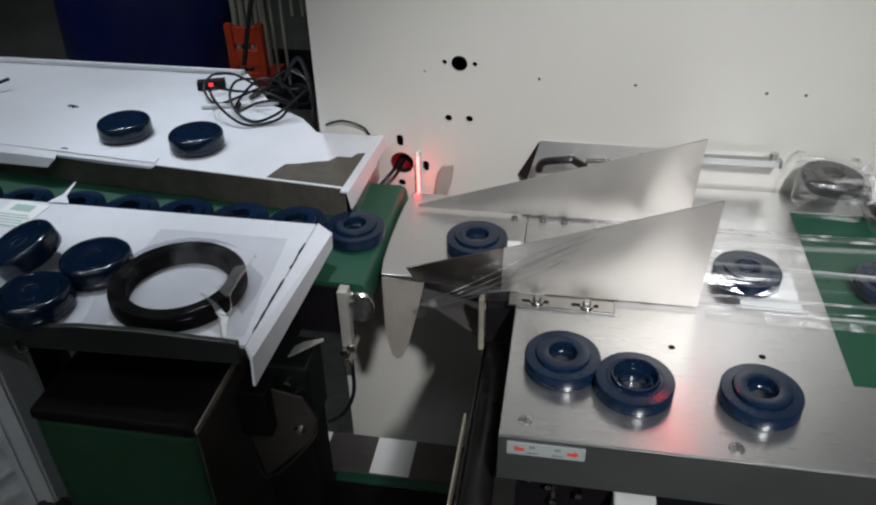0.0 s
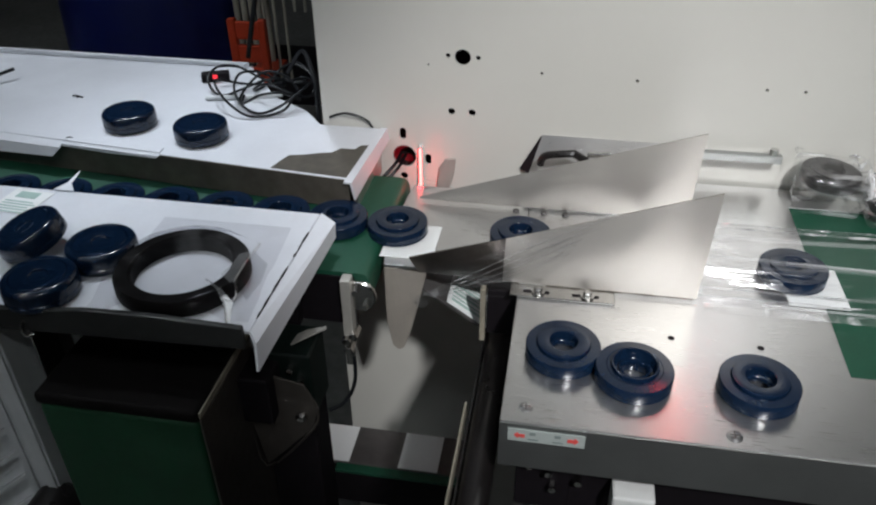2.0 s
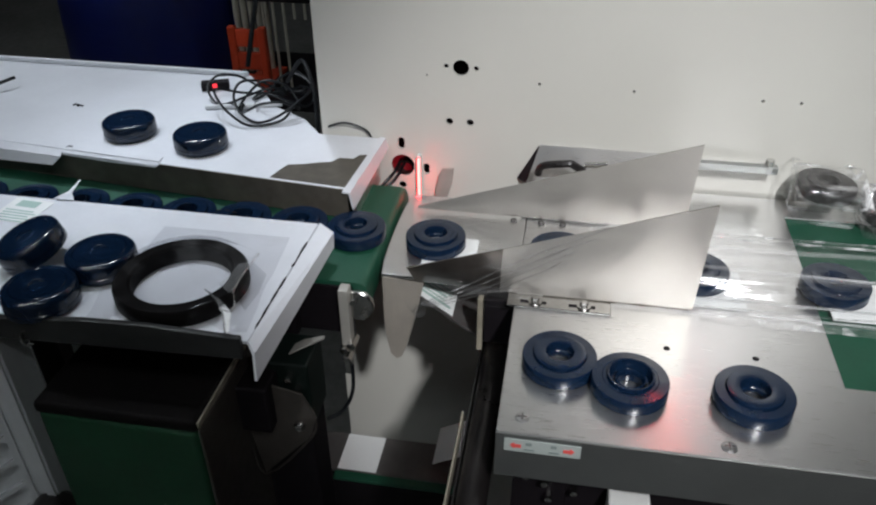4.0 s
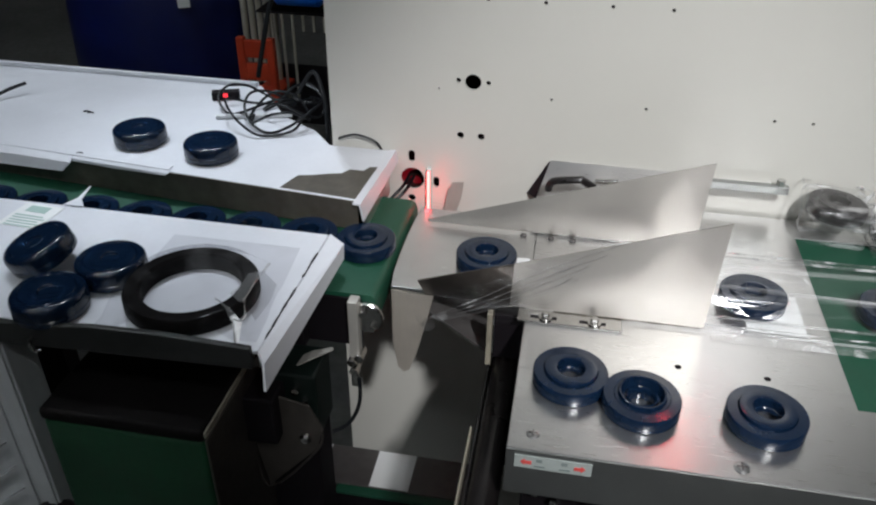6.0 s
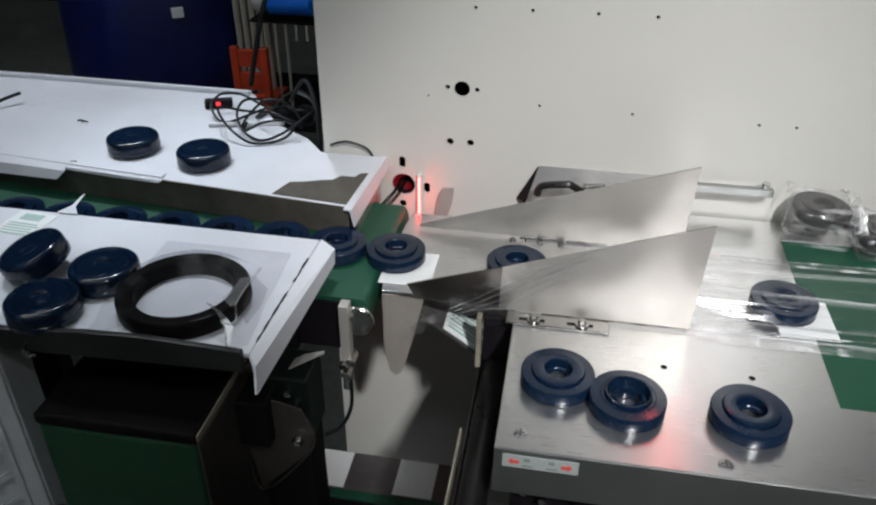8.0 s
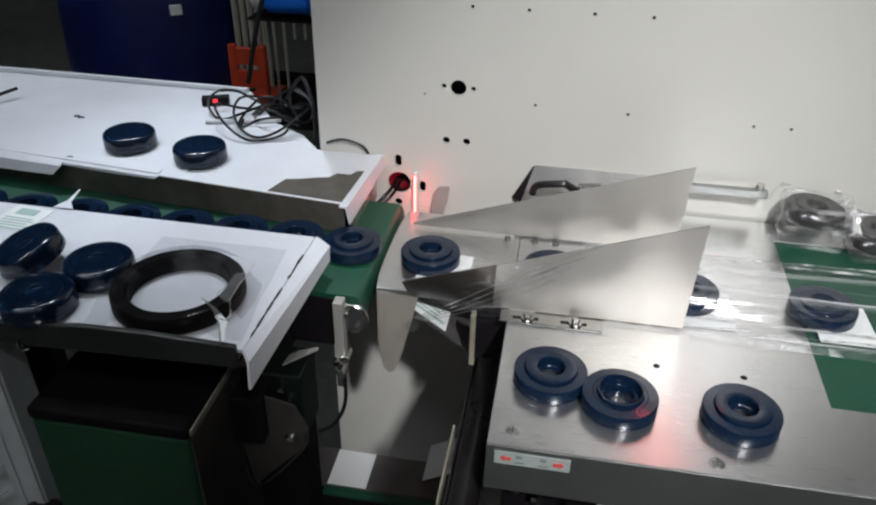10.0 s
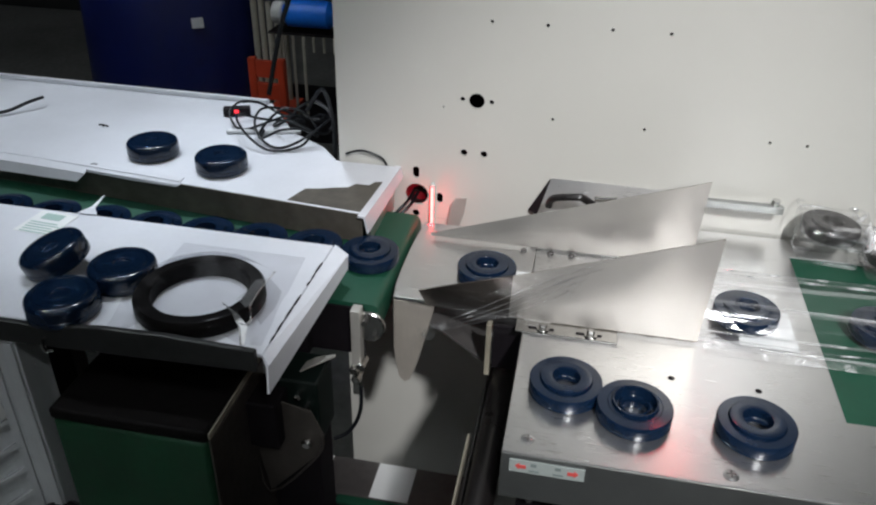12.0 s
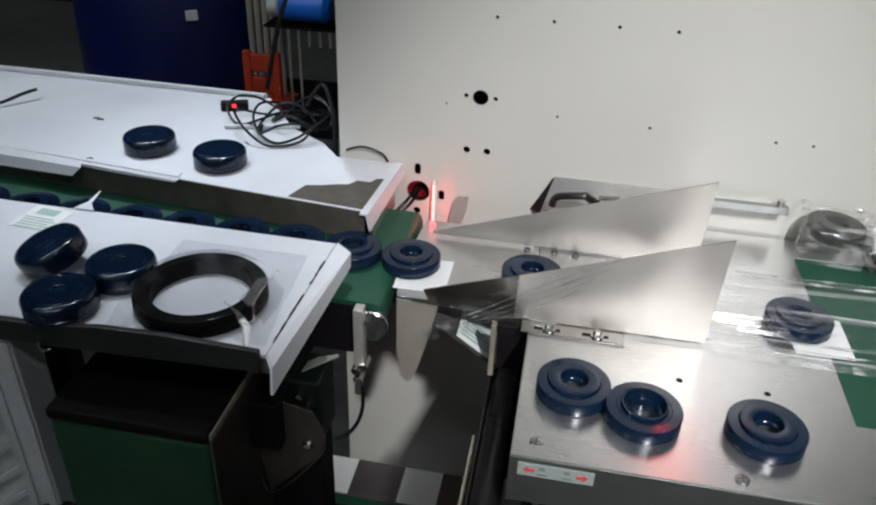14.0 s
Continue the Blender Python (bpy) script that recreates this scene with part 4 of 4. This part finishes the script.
# ---- line sensor, cables and what stands behind ----
def build_sensor():
    s = thing("line_sensor", "glowing red laser line sensor beside the infeed plate", "sensor")
    part("light_line", block(-0.1208, -0.1184, 0.3475, 0.3495, -0.027, 0.017, 0.0006), RED_GLOW, s, "glowing red line")
    # added disc glows in place of scattered laser light; dark ring breaks it up
    part("lens", rod((-0.1420, 0.392, -0.0130), (-0.1420, 0.384, -0.0130), 0.0165, 24, bevel=0.001), RED_DIM, s, "added glowing disc for red laser scatter in the cabinet hole", smooth=True)
    part("barrel", lathe([(0.0075, 0), (0.0100, 0), (0.0100, 0.010), (0.0075, 0.010), (0.0075, 0)], 24, m=pose(-0.1390, 0.3830, -0.0080, 90, 0, 0)), BLACK_RUBBER, s, "added dark ring before the glowing disc", smooth=True)
    part("carrier", block(-0.1216, -0.1176, 0.350, 0.3565, -0.030, 0.020, 0.001), WHITE_CAP, s)
    # thin tapered grey shape just before the panel
    part("bracket", upright([(-0.104, -0.033), (-0.099, -0.002), (-0.094, 0.007), (-0.082, 0.008), (-0.084, -0.010), (-0.091, -0.033)], 0.3510, 0.3522, 0.0003), BRACKET, s, "thin grey beige tapered plate beside the red line")
    for k in range(4):
        y = 0.322 - 0.007 * k
        part("film_scrap", sheet([[(-0.1175, y, 0.0012), (-0.1165, y - 0.004, 0.0050 - 0.0008 * k)], [(-0.098 + 0.003 * k, y - 0.003, 0.0012), (-0.100 + 0.003 * k, y - 0.005, 0.0030)]]), RIBBON, s, "creased scrap of clear film")
    c = thing("sensor_cable", "bundle of dark sensor cables from the cabinet hole", "cable")
    for k, (dx, dz) in enumerate(((-0.003, -0.004), (-0.007, -0.001))):
        part("cable", tube([(-0.138 + dx, 0.38, 0.000 + dz), (-0.139 + dx, 0.350, 0.000 + dz), (-0.146 + dx, 0.338, -0.006 + dz), (-0.158 + dx, 0.332, -0.022), (-0.17 + dx, 0.33, -0.05)], 0.0018), CABLE, c, smooth=True)


def loop_cable(cx, cy, rx, ry, turn, r, lift, seed):
    rng = random.Random(seed)
    pts = []
    for k in range(13):
        a = turn + 2 * math.pi * k / 11
        pts.append((cx + rx * math.cos(a) * rng.uniform(0.9, 1.1), cy + ry * math.sin(a) * rng.uniform(0.9, 1.1), BOARD + r + 0.0005 + lift * (1 + math.sin(2 * a + seed)) * 0.5))
    return tube(pts, r, 7)


def build_cables():
    c = thing("coiled_cables", "tangle of thin black cables coiled on the far board", "cable")
    for cx, cy, rx, ry, turn, seed in ((-0.306, 0.404, 0.050, 0.044, 0.2, 1), (-0.296, 0.412, 0.042, 0.046, 1.2, 2), (-0.335, 0.428, 0.045, 0.026, 2.0, 3), (-0.298, 0.404, 0.034, 0.032, 3.1, 4), (-0.290, 0.428, 0.032, 0.034, 0.9, 5)):
        part("cable", loop_cable(cx, cy, rx, ry, turn, 0.0015, 0.022, seed), CABLE, c, smooth=True)
    part("cable", tube([(-0.285, 0.43, 0.06), (-0.262, 0.42, 0.09), (-0.245, 0.40, 0.07), (-0.238, 0.385, 0.04), (-0.236, 0.37, -0.02)], 0.0025), CABLE, c, smooth=True)
    part("cable", tube([(-0.37, 0.52, 0.04), (-0.355, 0.54, 0.12), (-0.335, 0.58, 0.22), (-0.345, 0.64, 0.4)], 0.003), CABLE, c, smooth=True)
    part("cable", tube([(-0.218, 0.372, 0.036), (-0.214, 0.352, 0.046), (-0.196, 0.350, 0.052), (-0.176, 0.352, 0.045), (-0.170, 0.358, 0.030)], 0.0012), CABLE, c, smooth=True)
    e = thing("loose_cable", "thin dark cable lying on the far board", "cable")
    part("cable", tube([(-0.80, 0.36, BOARD + 0.003), (-0.70, 0.365, BOARD + 0.003), (-0.655, 0.385, BOARD + 0.004), (-0.635, 0.41, BOARD + 0.010), (-0.625, 0.425, BOARD + 0.012)], 0.002), CABLE, e, smooth=True)
    p = thing("sensor_amplifier", "small dark sensor amplifier with red indicator on the board", "sensor")
    part("body", block(-0.016, 0.016, -0.006, 0.006, 0, 0.010, 0.001), BLACK_PAINT, p)
    part("indicator", block(-0.0026, 0.0026, -0.0078, -0.0062, 0.0045, 0.009, 0.0006), RED_SOFT, p, "red indicator lamp")
    p.matrix_world = pose(-0.385, 0.455, BOARD + 0.0004, 0, 0, 20)
    q = thing("steel_rod", "thin grey steel rod lying among the cables", "rod")
    part("rod", rod((-0.372, 0.396, BOARD + 0.003), (-0.29, 0.418, BOARD + 0.003), 0.0026), ALU, q, smooth=True)


def build_behind():
    d = thing("blue_drum", "dark blue plastic drum behind the conveyor", "drum")
    part("shell", lathe([(0, 0), (0.21, 0), (0.215, 0.02), (0.215, 0.28), (0.222, 0.29), (0.222, 0.31), (0.215, 0.32), (0.215, 0.60), (0.222, 0.61), (0.222, 0.63), (0.21, 0.64), (0.20, 0.90), (0.19, 0.92), (0, 0.92)], 48), DRUM_BLUE, d, smooth=True)
    part("label", block(-0.011, 0.011, -0.2145, -0.2050, 0.79, 0.808), CARD, d).matrix_local = pose(0, 0, 0.025, 0, 0, 36)
    d.matrix_world = pose(-0.86, 1.22, -0.85)
    o = thing("orange_crate", "orange red plastic crate behind the board", "crate")
    for k in range(3):
        part("board", block(-0.026, 0.026, -0.005, 0.005, 0.045 * k, 0.045 * k + 0.035, 0.003), ORANGE, o)
    for x in (-0.030, 0.030):
        part("corner", block(x - 0.008, x + 0.008, -0.008, 0.008, 0, 0.13, 0.003), ORANGE, o)
    part("base", block(-0.026, 0.026, 0.006, 0.12, 0, 0.008), ORANGE, o)
    o.matrix_world = pose(-0.585, 1.02, -0.205)
    s = thing("shelf_stand", "dark steel stand behind the board", "stand")
    part("top", block(-0.30, 0.20, -0.02, 0.25, 0, 0.02), BLACK_PAINT, s)
    for x in (-0.28, 0.18):
        part("leg", block(x - 0.015, x + 0.015, 0.1, 0.13, -0.62, -0.0005), BLACK_PAINT, s)
    s.matrix_world = pose(-0.52, 1.0, -0.2255)
    g = thing("ribbed_hose", "grey ribbed plastic hose standing behind the board", "hose")
    for k in range(5):
        part("rib", rod((-0.05 + 0.016 * k, 0, 0), (-0.05 + 0.016 * k, 0.0, 0.24 - 0.015 * k), 0.0065, 10), GREY_RIB, g, smooth=True)
    g.matrix_world = pose(-0.60, 1.13, -0.205)
    b = thing("blue_bottle", "bright blue plastic canister on the stand", "canister")
    part("body", rod((-0.055, 0, 0), (0.045, 0, 0), 0.026, 24, bevel=0.010), BRIGHT_BLUE, b, smooth=True)
    part("cap", rod((-0.078, 0, 0), (-0.0555, 0, 0), 0.021, 20, bevel=0.003), WHITE_CAP, b, smooth=True)
    b.matrix_world = pose(-0.50, 1.06, 0.005, 0, 0, 0)
    r = thing("wire_rack", "dark wire rack behind the board", "rack")
    part("shelf", block(-0.12, 0.2, -0.03, 0.05, -0.032, -0.028), BLACK_PAINT, r)
    for k in range(14):
        part("bar", rod((-0.09 + 0.021 * k, -0.03, -0.20 if k < 3 else -0.062), (-0.09 + 0.021 * k, -0.03, -0.0325), 0.003, 8), GREY_RIB, r)
    r.matrix_world = pose(-0.47, 1.08, -0.004)
    # unseen tubes added overhead as fill from the front and left
    for x, y in ((0.5, -1.7), (-1.5, -1.5), (-1.6, 0.1)):
        l = thing("fill_tube", "long white tube light added out of view", "lamp", group="ceiling lights")
        part("housing", block(x - 0.6, x + 0.6, y - 0.06, y + 0.06, 2.76, 2.80, 0.004), WHITE_CAP, l)
        part("tube", rod((x - 0.58, y, 2.735), (x + 0.58, y, 2.735), 0.014, 12), LAMP_WHITE, l, "lit white tube", smooth=True)


build_sensor()
build_cables()
build_behind()


# ---- what moves: seals on the line and printed cards ----
BEAT, SPEED = 1.5, 0.0735
MOVING_SEALS, MOVING_CARDS = [], []


def build_moving():
    a = make_seal("rubber_seal", "navy blue rubber ring seal travelling along the packing line", "seals on the line")
    for i in range(-4, 19):
        MOVING_SEALS.append((i, a if i == -4 else copy_thing(a, pose(0, 0, 0))))
    c = thing("printed_card", "white printed card carried under the seals", "card", group="printed cards")
    part("card", block(-0.023, 0.023, -0.027, 0.027, -0.0003, 0.0003), CARD, c)
    for k in range(4):
        y = -0.021 + 0.0110 * k
        part("print_bar", block(-0.019, 0.019 - 0.006 * (k % 2), y, y + 0.0032, 0.0004, 0.0006), INK_PALE, c)
        part("print_bar", block(-0.019, 0.012 + 0.006 * (k % 2), y + 0.0058, y + 0.0076, 0.0004, 0.0006), INK_PALE, c)
    for i in range(-4, 15):
        MOVING_CARDS.append((i, c if i == -4 else copy_thing(c, pose(0, 0, 0))))


def seal_x(s):
    if s >= 0:
        return -0.151 + SPEED * s
    k = math.ceil(-s / BEAT)
    u = s + BEAT * k
    return -0.151 - 0.0545 * k + 0.0545 * min(1.0, u / 0.76)


def seal_pose(s):
    x = seal_x(s)
    drop = min(1.0, max(0.0, (x + 0.135) / 0.03))
    drift = min(1.0, max(0.0, x / 0.15))
    return pose(x + 0.004 * drift, 0.2135 - 0.017 * drift, 0.0034 - 0.0018 * drop)


def card_pose(s):
    """Low conveyor, up the slope with the print on top, round the nose, then out under a seal with the print below."""
    if s >= 0.2:
        x = -0.151 + SPEED * s
        drift = min(1.0, max(0.0, x / 0.15))
        return pose(x + 0.0150 + 0.004 * drift, 0.2010 - 0.016 * drift, 0.0012, 0, 180, 0)
    if s >= -0.05:
        u = max(0.0, s - 0.03) / 0.17
        return pose(-0.1470 + 0.0257 * u, 0.2010, 0.0012 if s > 0.04 else -0.0060, 0, 180, 0)
    if s >= -0.35:
        u = (s + 0.35) / 0.30
        return pose(-0.0831 - 0.0639 * u, 0.195 + 0.001 * u, -0.0225 + 0.0165 * u - 0.020 * math.sin(math.pi * u), 0, 35.4 + 144.6 * u, 0)
    if s >= -1.62:
        u = s + 1.5
        return pose(-0.0135 - 0.0605 * u, 0.195, -0.0715 + 0.0430 * u, 0, 35.4, 0)
    if s >= -2.1:
        u = (s + 2.1) / 0.48
        return pose(-0.0777 + 0.0717 * u, 0.2475 - 0.0525 * u, -0.3265 + 0.2500 * u, 0, 180 - 144.6 * u, 0)
    return pose(-0.0777 + 0.0693 * (s + 2.1), 0.2475, -0.3265, 0, 180, 0)


def motions():
    times = [0.25 * k for k in range(57)]
    for i, ob in MOVING_SEALS:
        walk(ob, [(t, seal_pose(t - BEAT * i)) for t in times])
    for i, ob in MOVING_CARDS:
        own = sorted(set([round(0.1 * k, 2) for k in range(141)]))
        walk(ob, [(t, card_pose(t - BEAT * i)) for t in own])


build_moving()
motions()
